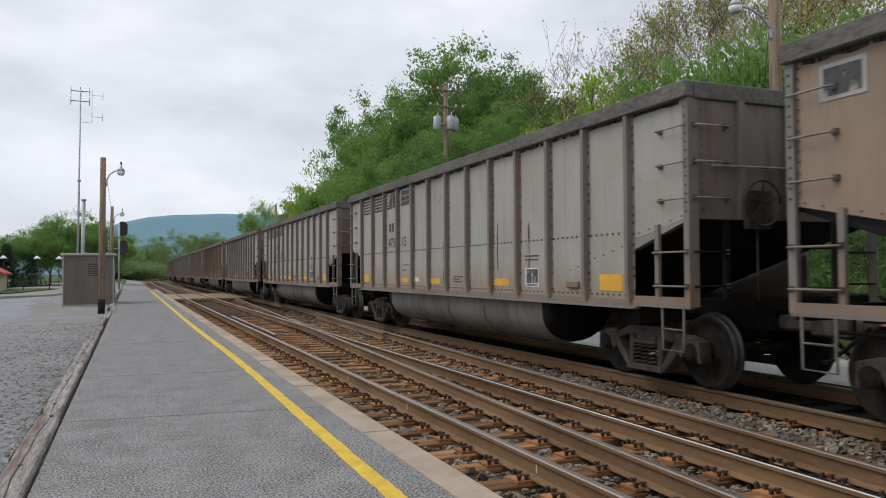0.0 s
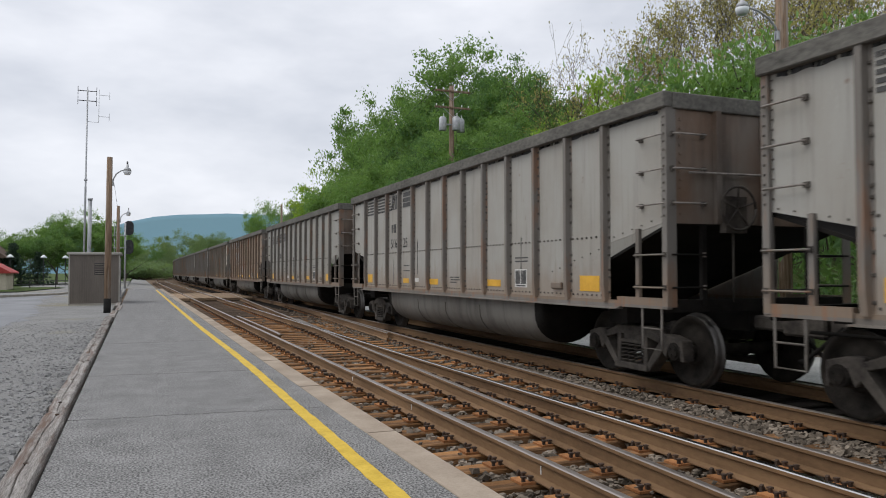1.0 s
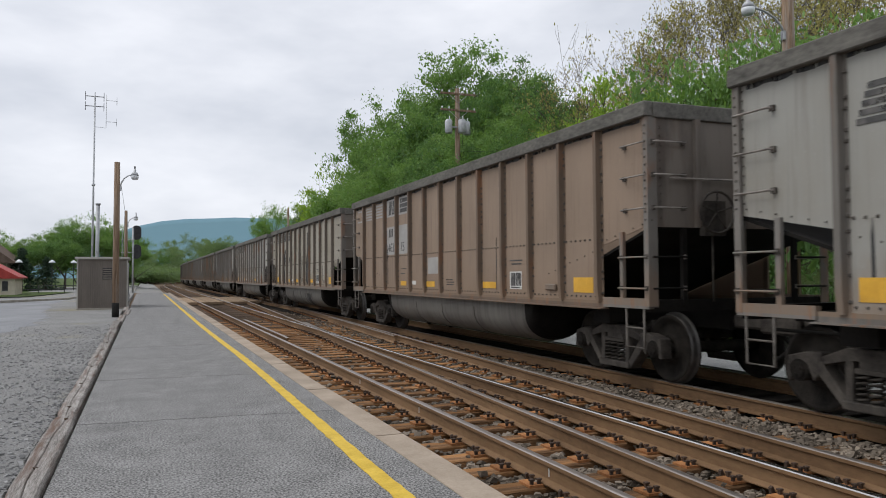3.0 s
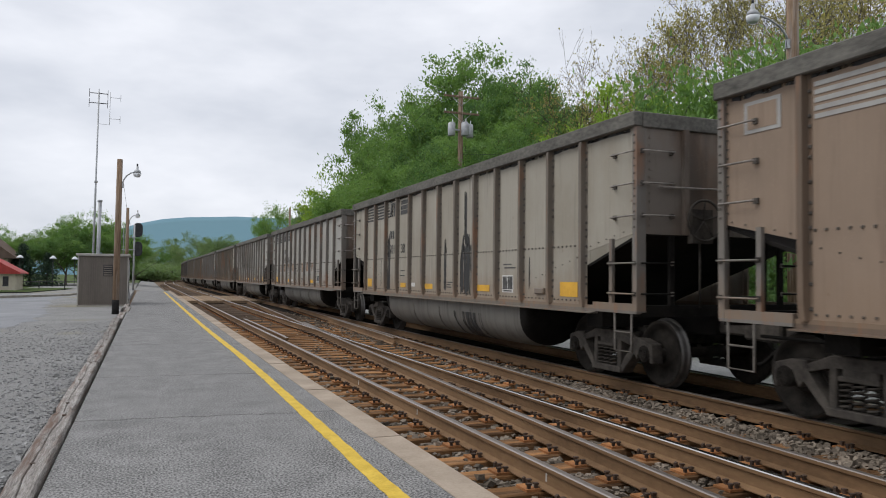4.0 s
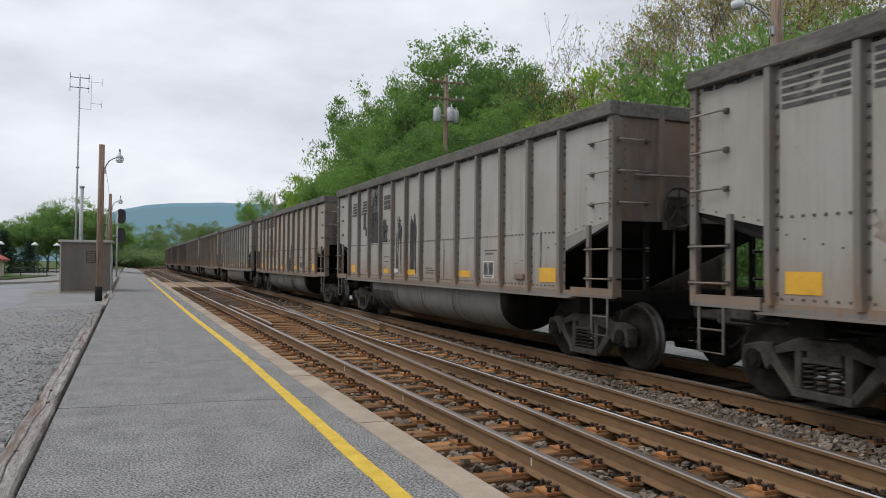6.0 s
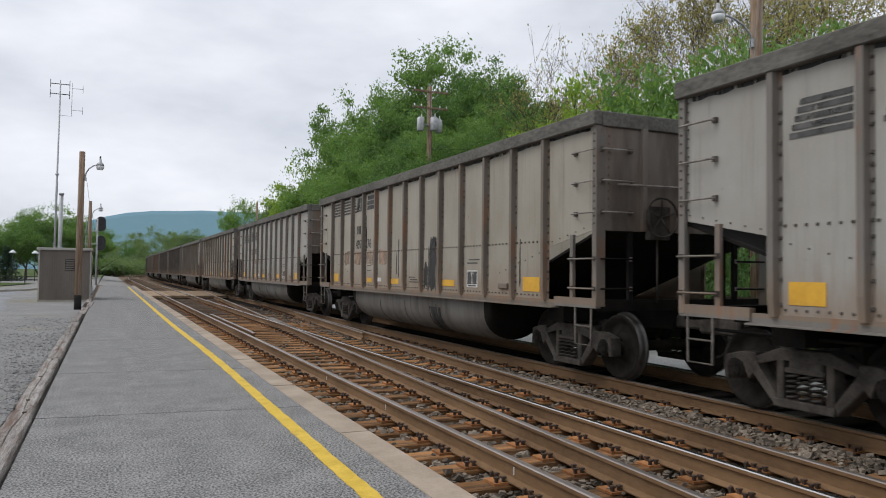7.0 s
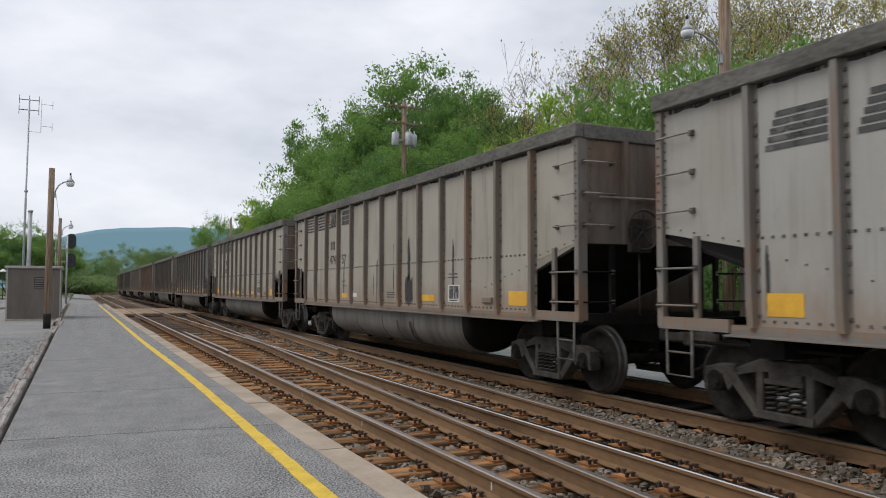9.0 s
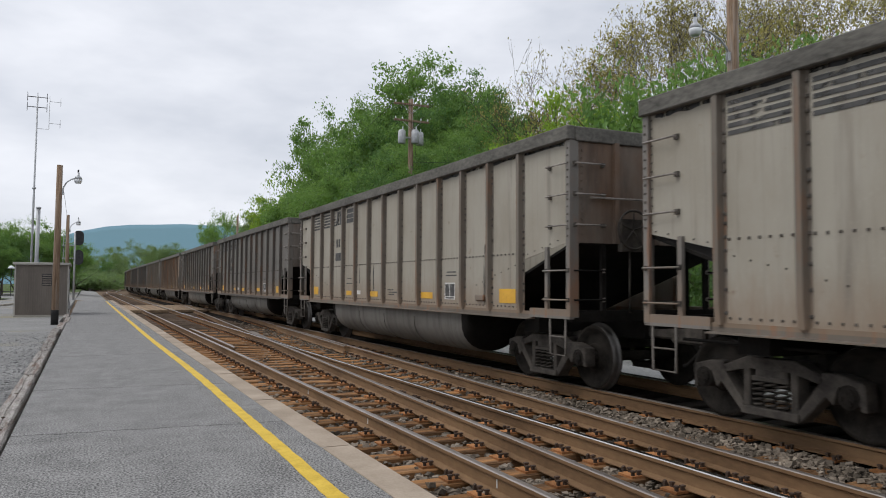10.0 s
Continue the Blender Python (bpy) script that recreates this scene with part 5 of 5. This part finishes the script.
def utility_pole():
    root = tagged(new("utility_pole"), "wooden utility pole with crossarms and three grey transformers", "utility pole")
    x, y = 17.6, 42.0
    base = ground_height(x, y) - 0.5
    root.matrix_basis = pose(x, y, base)
    t = 12.75 - base
    bm = bmesh.new()
    tube(bm, [(0, 0, 0), (0, 0, t / 2), (0, 0, t)], [0.19, 0.165, 0.14], 12)
    part("pole", bm, M_POLE, root)
    for z in (t - 0.35, t - 1.35):
        part("crossarm", bevelled(-1.15, 1.15, -0.2, -0.09, z - 0.06, z + 0.06, 0.01), M_POLE, root, "grey wooden crossarm")
        bm = bmesh.new()
        for s in (-1, 1):
            tube(bm, ((s * 0.6, -0.15, z - 0.05), (0, -0.15, z - 0.55)), 0.015, 5)
        part("arm_brace", bm, M_GALV, root)
        for dx in (-1.05, -0.6, 0.6, 1.05):
            bm = bmesh.new()
            tube(bm, [(dx, -0.15, z + 0.06), (dx, -0.15, z + 0.14), (dx, -0.15, z + 0.2)], [0.03, 0.05, 0.03], 8)
            part("insulator", bm, M_LENS, root)
    for dx, dy in ((-0.62, -0.1), (0.1, -0.45), (0.62, 0.05)):
        z = t - 2.35
        bm = bmesh.new()
        tube(bm, [(dx, dy, z - 0.42), (dx, dy, z - 0.38), (dx, dy, z + 0.34), (dx, dy, z + 0.42)], [0.2, 0.225, 0.225, 0.15], 16)
        can = part("transformer", bm, M_GALV, root, "grey cylindrical transformer can")
        bm = bmesh.new()
        tube(bm, [(dx + 0.06, dy, z + 0.4), (dx + 0.06, dy, z + 0.62)], [0.04, 0.025], 8)
        part("bushing", bm, M_LENS, can)
        bm = bmesh.new()
        box(bm, min(0, dx), max(0, dx), min(0, dy) - 0.03, max(0, dy) + 0.03, z - 0.06, z + 0.02)
        part("hanger", bm, M_GALV, can)
    bm = bmesh.new()
    tube(bm, ((0.1, 0, t - 0.6), (1.3, 1.5, t - 7.0)), 0.012, 4)
    tube(bm, ((0.1, 0, t - 3.8), (2.2, 2.5, t - 7.6)), 0.012, 4)
    part("guy_wire", bm, M_DARKMETAL, root)


def overhead_wire(a, b, sag):
    bm = bmesh.new()
    a, b = Vector(a), Vector(b)
    tube(bm, [a.lerp(b, i / 12) - Vector((0, 0, sag * 4 * (i / 12) * (1 - i / 12))) for i in range(13)], 0.011, 4)
    tagged(part("overhead_wire", bm, M_DARKMETAL), "thin dark sagging overhead wire", "wire")


def small_house():
    root = tagged(new("trackside_house"), "small cream building with a red metal roof", "building")
    root.matrix_basis = pose(-13.6, 79.0, -0.25)
    part("wall", bevelled(-2.9, 2.9, -2.2, 2.2, 0, 1.75, 0.02), M_CREAM, root)
    bm = bmesh.new()
    prism(bm, [(-3.3, 1.68), (3.3, 1.68), (3.3, 1.8), (0, 3.65), (-3.3, 1.8)], "y", -2.6, 2.6)
    part("roof", bm, M_RED, root, "red metal gable roof")
    for x in (1.9, 0.2):
        bm = bmesh.new()
        box(bm, x, x + 0.45, -2.24, -2.2, 0.6, 1.45)
        part("window", bm, M_DARKMETAL, root, "dark window")
        bm = bmesh.new()
        box(bm, x - 0.06, x + 0.51, -2.27, -2.24, 0.54, 0.6)
        part("sill", bm, M_TRIM, root)
    far = tagged(new("station_building"), "larger building with broad brown shingled eaves", "building")
    far.matrix_basis = pose(-20.8, 104, -0.2)
    part("wall", bevelled(-6, 6, -4, 4, 0, 3.5, 0.02), M_CREAM, far)
    bm = bmesh.new()
    prism(bm, [(-7, 3.4), (7, 3.4), (7, 3.52), (3.4, 6.3), (-3.4, 6.3), (-7, 3.52)], "y", -5.2, 5.2)
    part("roof", bm, M_SHINGLE, far, "brown hipped shingle roof")


def lot_details():
    bm = bmesh.new()
    ys = steps(2, 66, 1)
    rng = random.Random(21)
    rows = []
    for y in ys:
        edge = -4.3 - 0.9 * math.sin(y * 0.13 + 1) + rng.uniform(-0.3, 0.3)
        rows.append([bm.verts.new((x, y, ground_height(x, y) + 0.005)) for x in (edge, -8.0, -13.0, -20.0, -40.0)])
    for a, b in zip(rows, rows[1:]):
        for i in range(4):
            bm.faces.new((a[i], a[i + 1], b[i + 1], b[i]))
    tagged(part("parking_lot", bm, M_LOT), "patchy dark asphalt parking lot", "pavement", kind="structure")
    kerb = tagged(new("kerb"), "low worn concrete kerb along the lot", "kerb", kind="structure")
    pts = [(-30, 46), (-18, 50.5), (-9, 55), (-5.2, 60), (-4.2, 70)]
    for a, b in zip(pts, pts[1:]):
        d = Vector((b[0] - a[0], b[1] - a[1], 0))
        n = max(1, round(d.length / 2.4))
        for i in range(n):
            m = Matrix.Translation((a[0] + d.x * i / n, a[1] + d.y * i / n, -0.2)) @ Matrix.Rotation(math.atan2(d.y, d.x), 4, "Z")
            part("kerb_stone", bevelled(0.01, d.length / n - 0.01, -0.11, 0.11, -0.1, 0.24, 0.02), M_KERB, kerb, m=m)
    fence = tagged(new("rail_fence"), "low dark two-rail fence on the grass", "fence")
    for i in range(9):
        x, y = -22 + i * 2.1, 74 + i * 1.3
        bm = bmesh.new()
        tube(bm, ((x, y, -0.4), (x, y, 0.75)), 0.045, 6)
        part("post", bm, M_DARKMETAL, fence)
        if i < 8:
            for z in (0.35, 0.7):
                bm = bmesh.new()
                tube(bm, ((x, y, z), (x + 2.1, y + 1.3, z)), 0.035, 6)
                part("rail", bm, M_DARKMETAL, fence)
    bm = bmesh.new()
    v = [bm.verts.new(c) for c in ((-60, 66, -0.14), (-9, 71, -0.05), (-6.5, 86, 0.02), (-60, 110, 0.1))]
    bm.faces.new(v)
    tagged(part("grass_verge", bm, M_GRASS), "mown green grass verge", "grass", kind="structure")
    # small white street lamps before the trees
    lamp = tagged(new("street_lamp"), "small street lamp with a white shade", "street lamp", "row of street lamps")
    bm = bmesh.new()
    tube(bm, ((0, 0, 0), (0, 0, 3.6)), 0.04, 6)
    part("pole", bm, M_DARKMETAL, lamp)
    bm = bmesh.new()
    tube(bm, ((0, 0, 3.4), (0, 0, 3.55), (0, 0, 3.75)), [0.4, 0.3, 0.06], 12)
    part("shade", bm, M_LENS, lamp, "white lamp shade")
    spots = [(-16.8, 93), (-13.0, 96), (-9.9, 98), (-7.8, 100)]
    lamp.matrix_basis = pose(*spots[0], -0.2)
    for x, y in spots[1:]:
        copy_thing(lamp, pose(x, y, -0.2))


equipment_shed()
lamp_pole("lamp_post", -1.02, 31.7, 5.92, 0.5, 1, "brown wooden pole with a small bracket street light", 0.13, 0.3)
lamp_pole("lamp_post", -1.15, 55.0, 5.95, 0.5, 1, "brown wooden pole with a small bracket street light")
lamp_pole("lamp_post", 13.5, 12.85, 10.5, 1.0, -1, "tall wooden pole with a bracket street light behind the train", 0.15, 0, 7.35)
antenna_mast()
railway_signal()
utility_pole()
small_house()
lot_details()
overhead_wire((17.6 - 1.05, 41.85, 12.6), (-2.0 + 24, 95, 13.5), 0.8)
overhead_wire((17.7, 41.9, 8.9), (26.5, 31.5, 9.4), 0.4)

far_pole = tagged(new("line_pole"), "distant bare wooden line pole among trees", "utility pole")
bm = bmesh.new()
tube(bm, ((0, 0, 0), (0, 0, 9.6)), [0.17, 0.12], 8)
part("pole", bm, M_POLE, far_pole)
far_pole.matrix_basis = pose(17.1, 97, 0.6)

# ---- trees ----
M_BARK = material("grey_brown_bark", (0.06, 0.048, 0.038), (0.14, 0.118, 0.098), 0.95, scale=3, fine=20, stretch=(3, 3, 0.5), bump=0.6)
LEAVES = {
    "green": leaf_material("fresh_green_leaf", (0.08, 0.17, 0.05), (0.21, 0.33, 0.105)),
    "deep": leaf_material("deep_green_leaf", (0.04, 0.125, 0.045), (0.15, 0.245, 0.085)),
    "bright": leaf_material("bright_spring_leaf", (0.13, 0.22, 0.03), (0.3, 0.42, 0.07)),
    "bud": leaf_material("olive_budding_leaf", (0.17, 0.155, 0.055), (0.42, 0.36, 0.155)),
    "needle": leaf_material("dark_spruce_needle", (0.022, 0.045, 0.031), (0.051, 0.084, 0.059)),
    "hazy": leaf_material("pale_distant_leaf", (0.085, 0.145, 0.07), (0.19, 0.265, 0.125)),
}


def grow(bm, rng, p, d, length, r, depth, tips, spread, up):
    """One limb as a bent tapered tube, then its forks."""
    pts, radii = [p.copy()], [r]
    q, e = p.copy(), d.copy()
    for i in range(3):
        e = (e + Vector((rng.uniform(-1, 1), rng.uniform(-1, 1), rng.uniform(-0.5, 1) * up)) * 0.16).normalized()
        q = q + e * length / 3
        pts.append(q.copy())
        radii.append(r * (1 - 0.14 * (i + 1)))
    tube(bm, pts, radii, 6 if depth > 3 else 4)
    if depth == 0:
        tips.append(q)
        return
    if depth <= 2:
        tips.append(pts[2])
    for i in range(rng.choice((2, 3, 3))):
        side = Vector((rng.uniform(-1, 1), rng.uniform(-1, 1), rng.uniform(-0.25, 0.8) * up)).normalized()
        nd = (e * (1 - spread) + side * spread).normalized()
        grow(bm, rng, pts[-1] if i < 2 else pts[2], nd, length * rng.uniform(0.62, 0.84), max(0.008, radii[-1] * rng.uniform(0.55, 0.75)), depth - 1, tips, spread, up)


def leaf_mesh(name, centres, per, radius, size, mat, seed, droop=0.0):
    """Many small folded leaves scattered round the given places."""
    rng = np.random.default_rng(seed)
    c = np.repeat(np.asarray(centres, float), per, 0)
    n = len(c)
    off = rng.normal(size=(n, 3)) * radius * 0.55
    off *= np.repeat(0.55 + 0.9 * rng.random((len(centres), 1)), per, 0)
    off[:, 2] *= 0.62
    c = c + off
    c[:, 2] -= droop * np.abs(off[:, 0])
    a = rng.normal(size=(n, 3))
    a /= np.linalg.norm(a, axis=1, keepdims=True)
    b = np.cross(a, rng.normal(size=(n, 3)))
    b /= np.linalg.norm(b, axis=1, keepdims=True)
    s = size * (0.6 + 0.8 * rng.random((n, 1)))
    tip, side = a * s, b * s * 0.45
    up = np.cross(a, b) * s * 0.12
    pts = np.stack([c - tip, c + side + up, c + tip, c - side + up], 1).reshape(-1, 3)
    quads = np.arange(n * 4).reshape(-1, 4)
    me = bpy.data.meshes.new(name)
    me.from_pydata(pts.tolist(), [], quads.tolist())
    me.materials.append(mat)
    return me


def make_tree(name, label, seed, height, depth, leaf, per, radius, size, spread=0.55, up=0.6, trunk=0.3, boles=1):
    rng = random.Random(seed)
    root = tagged(new(name), label, "tree" if name != "bush" else "bush")
    bm, tips = bmesh.new(), []
    for b in range(boles):
        d = Vector((rng.uniform(-0.25, 0.25), rng.uniform(-0.25, 0.25), 1)).normalized() if boles > 1 else Vector((0.03, 0.02, 1)).normalized()
        p = Vector((rng.uniform(-0.4, 0.4), rng.uniform(-0.4, 0.4), -0.4)) if boles > 1 else Vector((0, 0, -0.4))
        grow(bm, rng, p, d, trunk * height, height * 0.014, depth, tips, spread, up)
    top = max(t.z for t in tips)
    k = height / top
    high = [t for t in tips if t.z > 0.5 * top]
    lean = sum(high, Vector()) / len(high)
    lean = Vector((lean.x, lean.y, 0)) / lean.z
    for v in bm.verts:
        v.co = (v.co - lean * max(0.0, v.co.z)) * k
    tips = [t - lean * t.z for t in tips]
    part("trunk", bm, M_BARK, root, "grey-brown trunk and limbs")
    me = leaf_mesh("crown", [t * k for t in tips], per, radius, size, LEAVES[leaf], seed)
    tagged(part("crown", me, None, root), "leafy crown with gaps", kind="stuff")
    root.location.z = -500
    return root


FIRST = []


def plant(proto, x, y, top, size, turn=0.0, wide=1.0, sink=0.0):
    """Plants a copy so that it reaches up to top metres; size is the height it was grown to."""
    z = ground_height(x, y) - 0.1
    z -= sink * (top - z)
    scale = (top - z) / size
    m = pose(x, y, z, 0, 0, turn) @ Matrix.Diagonal((scale * wide, scale * wide, scale, 1))
    if proto.name not in FIRST:
        FIRST.append(proto.name)
        proto.matrix_basis = m
        return proto
    back = proto.matrix_basis.copy()
    proto.matrix_basis = Matrix()
    made = copy_thing(proto, m)
    proto.matrix_basis = back
    return made


full_tree = [make_tree("broadleaf_tree", "tall broadleaf tree in full green leaf", 100 + i, 18, 5, leaf, 96, 1.0, 0.15, 0.62, 0.55, 0.22) for i, leaf in enumerate(("green", "deep", "green"))]
spring_tree = [make_tree("spring_tree", "slender spring tree with sparse budding leaves and bare twigs", 200 + i, 16, 6, leaf, per, 0.5, 0.12, 0.5, 0.75, 0.2) for i, (leaf, per) in enumerate((("bud", 4), ("bud", 3), ("bud", 5)))]
bare_tree = make_tree("bare_tree", "nearly leafless grey-branched tree", 231, 15, 6, "bud", 1, 0.4, 0.1, 0.48, 0.8, 0.2)
bush = [make_tree("bush", "dense bright green shrub on the bank", 300 + i, 6, 4, leaf, 64, 0.75, 0.11, 0.7, 0.5, 0.2, 3) for i, leaf in enumerate(("bright", "green"))]
low_bush = make_tree("bush", "dense dark green shrub beside the far track", 311, 6, 4, "deep", 40, 0.75, 0.14, 0.7, 0.5, 0.2, 3)
distant_tree = [make_tree("distant_tree", "distant rounded tree in pale green leaf", 400 + i, 10, 4, leaf, 70, 0.85, 0.15, 0.68, 0.45, 0.22) for i, leaf in enumerate(("hazy", "green", "bright"))]

far_bush = make_tree("bush", "soft pale green thicket at the line's end", 333, 6, 4, "hazy", 36, 0.85, 0.17, 0.75, 0.4, 0.15, 4)

# dense green wood on the bank: the tall crowns, then the lower ones before them
for i, (x, y, h, wide) in enumerate(((20.6, 67.0, 14.6, 0.6), (20.8, 63.8, 16.4, 0.62), (20.4, 60.7, 17.9, 0.62), (20.9, 56.2, 15.7, 0.75), (23.3, 58.5, 18.7, 0.7), (25.0, 56.7, 20.4, 0.78), (26.8, 57.0, 20.3, 0.8), (27.3, 53.4, 19.0, 0.78), (28.4, 52.8, 18.2, 0.68), (27.6, 49.9, 15.1, 0.6))):
    plant(full_tree[i % 3], x, y, h, 18.6, i * 67, wide, 0.12)
for i, (x, y, h) in enumerate(((15.8, 55.5, 8.4), (16.3, 51.6, 9.6), (16.8, 49.2, 10.1), (18.0, 47.7, 10.7), (19.4, 46.1, 11.2), (20.6, 43.4, 11.2), (21.2, 40.8, 10.7), (21.7, 38.2, 9.8), (18.8, 58.2, 12.4), (21.6, 53.8, 13.8), (23.2, 51.0, 14.2), (24.2, 48.3, 13.8), (25.0, 45.6, 12.3))):
    plant(full_tree[(i + 1) % 3], x, y, h, 18.6, i * 83 + 20, 0.9, 0.15)
for i, (x, y, h) in enumerate(((19.1, 81.8, 11.2), (20.0, 79.5, 12.7), (20.8, 77.3, 12.9))):
    plant(distant_tree[1 + (i < 2)], x, y, h, 10.6, i * 40, 0.6, 0.1)
# taller, sparser wood nearer by
for i, (x, y, h) in enumerate(((26.0, 44, 14.2), (26.2, 40, 14.7), (29.1, 42, 15.9), (26.3, 36, 15.2), (26.3, 34, 15.6), (27.0, 33, 16.0), (26.0, 30, 15.7), (25.9, 28, 15.5), (26.6, 27, 15.8), (26.6, 25, 15.5), (27.5, 24, 15.3), (27.1, 22, 14.9), (26.3, 20, 14.0), (24.3, 17, 12.4), (21.9, 14, 10.8), (20.9, 22, 11.1), (21.0, 19, 10.4))):
    plant(spring_tree[i % 3], x, y, h + (0.7 if i > 2 else -0.5), 16.3, i * 83, 0.75)
for x, y, h, turn in ((25.0, 40, 16.0, 20), (22.6, 28, 12.4, 140), (24.9, 24, 14.4, 250)):
    plant(bare_tree, x, y, h, 15.2, turn, 0.8)
for i, (x, y, h) in enumerate(((15, 9, 5), (14.5, 24, 3.6), (15.5, 30, 3.4), (14.5, 36, 3.4), (15.8, 45, 4.6), (15, 54, 4.6), (15.5, 64, 4.6), (15.3, 5, 4.5), (16.5, 1, 5), (15.6, 74, 4.8), (13.2, 15, 2.4), (13, 20, 2.2), (13.4, 6, 2.4), (12.8, 27, 2.0), (14, -6, 5))):
    plant(low_bush, x, y, max(h + 0.4, ground_height(x, y) + 0.4 * h), 6.5, i * 51, 0.75, 0.2)
for i, (x, y, h) in enumerate(((19.0, 26, 9.9), (18.6, 24, 8.5), (20.9, 34, 10.3), (20.3, 30, 9.6), (18.0, 20, 9.1), (18.3, 19, 9.1), (18.5, 18, 8.6), (21.2, 19, 9.9), (21.6, 18, 9.8))):
    plant(bush[(i > 3) * 1], x, y, h, 6.5, i * 71, 0.6, 0.15)
for i, (x, y, h) in enumerate(((20.1, 138.5, 13.4), (21.3, 133.3, 14.3), (24.2, 123.6, 14.1), (24.5, 117.5, 13.0))):
    plant(distant_tree[1 if i < 2 else 0], x, y, h, 10.6, i * 59, 0.55, 0.1)
# trees far down the line, and across the lot
for i, (x, y, h) in enumerate(((-3.9, 200, 6.7), (-1.2, 215, 7.2), (1.6, 225, 8.4), (5.5, 245, 10.7), (9.1, 255, 12.2), (15.3, 290, 17.2), (14.1, 174.5, 10.4), (15.9, 174.3, 10.7), (18.2, 174.1, 9.7), (13.7, 189.6, 9.2), (19.7, 168.9, 8.0))):
    plant(distant_tree[0], x, y, h, 10.6, i * 77, 0.8)
for i, (x, y, h) in enumerate(((-15.5, 113.9, 7.1), (-13.6, 111.2, 7.3), (-11.5, 109.4, 7.8), (-10.0, 111.5, 8.5), (-8.4, 115.7, 10.0), (-6.7, 117.8, 10.4), (-4.9, 117.9, 9.5), (-3.1, 120, 8.2), (-2.0, 122, 6.9), (-20, 126, 8.5), (-26, 122, 8), (-33, 128, 9.5), (-42, 124, 9))):
    plant(full_tree[(i + i // 3) % 3], x, y, h, 18.6, i * 91, 0.95, 0.25)


for i in range(16):
    rng = random.Random(700 + i)
    if i < 5:
        x, y, top = -7 + i * 2.2, 205 + rng.uniform(-10, 15), 4.6 + rng.uniform(0, 1.6)
    else:
        x, y, top = 2 + (i - 5) * 1.9, 300 + 3 * i + rng.uniform(-5, 5), 6.0 + rng.uniform(0, 2.5)
    plant(far_bush, x, y, top, 6.5, i * 47, 1.3, 0.45)


def spruce(seed, height):
    rng = random.Random(seed)
    root = tagged(new("spruce"), "dark blue-green spruce with drooping branches", "tree")
    bm = bmesh.new()
    tube(bm, ((0, 0, -0.3), (0, 0, height)), [0.2, 0.02], 8)
    part("trunk", bm, M_BARK, root)
    tips = []
    for i in range(210):
        f = rng.random() ** 0.8
        a, reach = rng.uniform(0, 6.283), (1 - f) * height * 0.36 + 0.15
        for s in (0.35, 0.65, 1.0):
            tips.append((reach * s * math.cos(a), reach * s * math.sin(a), f * height * 0.96 + 0.2 - 0.25 * reach * s))
    tagged(part("crown", leaf_mesh("crown", tips, 12, 0.3, 0.15, LEAVES["needle"], seed), None, root), "layered dark needles", kind="stuff")
    root.location.z = -500
    return root


conifer = spruce(9, 8)
for i, (x, y, h) in enumerate(((-17.5, 100, 6), (-20, 98, 5.5), (-13.5, 102, 5), (-23.5, 103, 7.5), (-11, 103, 4), (-29, 112, 9))):
    plant(conifer, x, y, h, 8, i * 60, 1.25)


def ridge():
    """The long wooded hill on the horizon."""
    # blue haze over the woods is painted into the base colour and a faint glow
    m = material("hazed_glowing_ridge", (0.1, 0.165, 0.205), (0.12, 0.185, 0.225), 1.0, scale=0.004, fine=0.05, bump=0, coords="Position")
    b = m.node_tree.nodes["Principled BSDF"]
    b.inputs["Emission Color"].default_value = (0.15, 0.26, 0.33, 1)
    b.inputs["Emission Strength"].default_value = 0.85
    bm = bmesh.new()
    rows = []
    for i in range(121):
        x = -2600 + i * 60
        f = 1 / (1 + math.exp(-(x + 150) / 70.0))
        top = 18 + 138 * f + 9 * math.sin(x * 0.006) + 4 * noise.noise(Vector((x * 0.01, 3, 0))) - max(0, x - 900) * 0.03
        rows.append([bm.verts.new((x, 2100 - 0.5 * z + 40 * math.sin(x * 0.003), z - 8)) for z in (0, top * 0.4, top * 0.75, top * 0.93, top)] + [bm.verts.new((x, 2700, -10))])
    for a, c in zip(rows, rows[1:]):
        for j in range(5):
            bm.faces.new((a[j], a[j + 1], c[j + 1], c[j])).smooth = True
    tagged(part("backdrop", bm, m), "long wooded ridge on the horizon, blue-green with painted haze", "hill", kind="structure")


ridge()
# ---- what moves ----
SPEED, PITCH, START, HALF_CAR = 15.65, 15.8, 21.4, 7.1


# how far the train runs behind (+) or ahead of an even pace, in metres
LAG = [(0.0, -0.2), (0.5, -0.14), (1.5, 0.24), (3.5, 0.37), (5.5, 0.35), (7.0, 0.08), (8.0, -0.03), (8.5, -0.24), (9.0, -0.3), (10.0, -0.2)]


def rolled(t):
    """The distance the train has come by t seconds."""
    lag = [v for _, v in LAG]
    return SPEED * t - float(np.interp(t, [a for a, _ in LAG], lag))


def motions():
    """The whole train rolls towards the platform at one speed; its wheels turn with it."""
    for k, car in CARS.items():
        rows = []
        for i in range(21):
            s = START + PITCH * k - rolled(i * 0.5) - HALF_CAR
            rows.append((i * 0.5, pose(*path(s, TRACK_FAR), 0, 0, heading(s))))
        walk(car, rows)
        for truck in car.children:
            for wheel in truck.children:
                if wheel.name.startswith("wheelset"):
                    y = wheel.location.y
                    walk(wheel, [(i / 30, pose(0, y, 0.463, math.degrees(rolled(i / 30) / 0.463), 0, 0)) for i in range(301)])


motions()
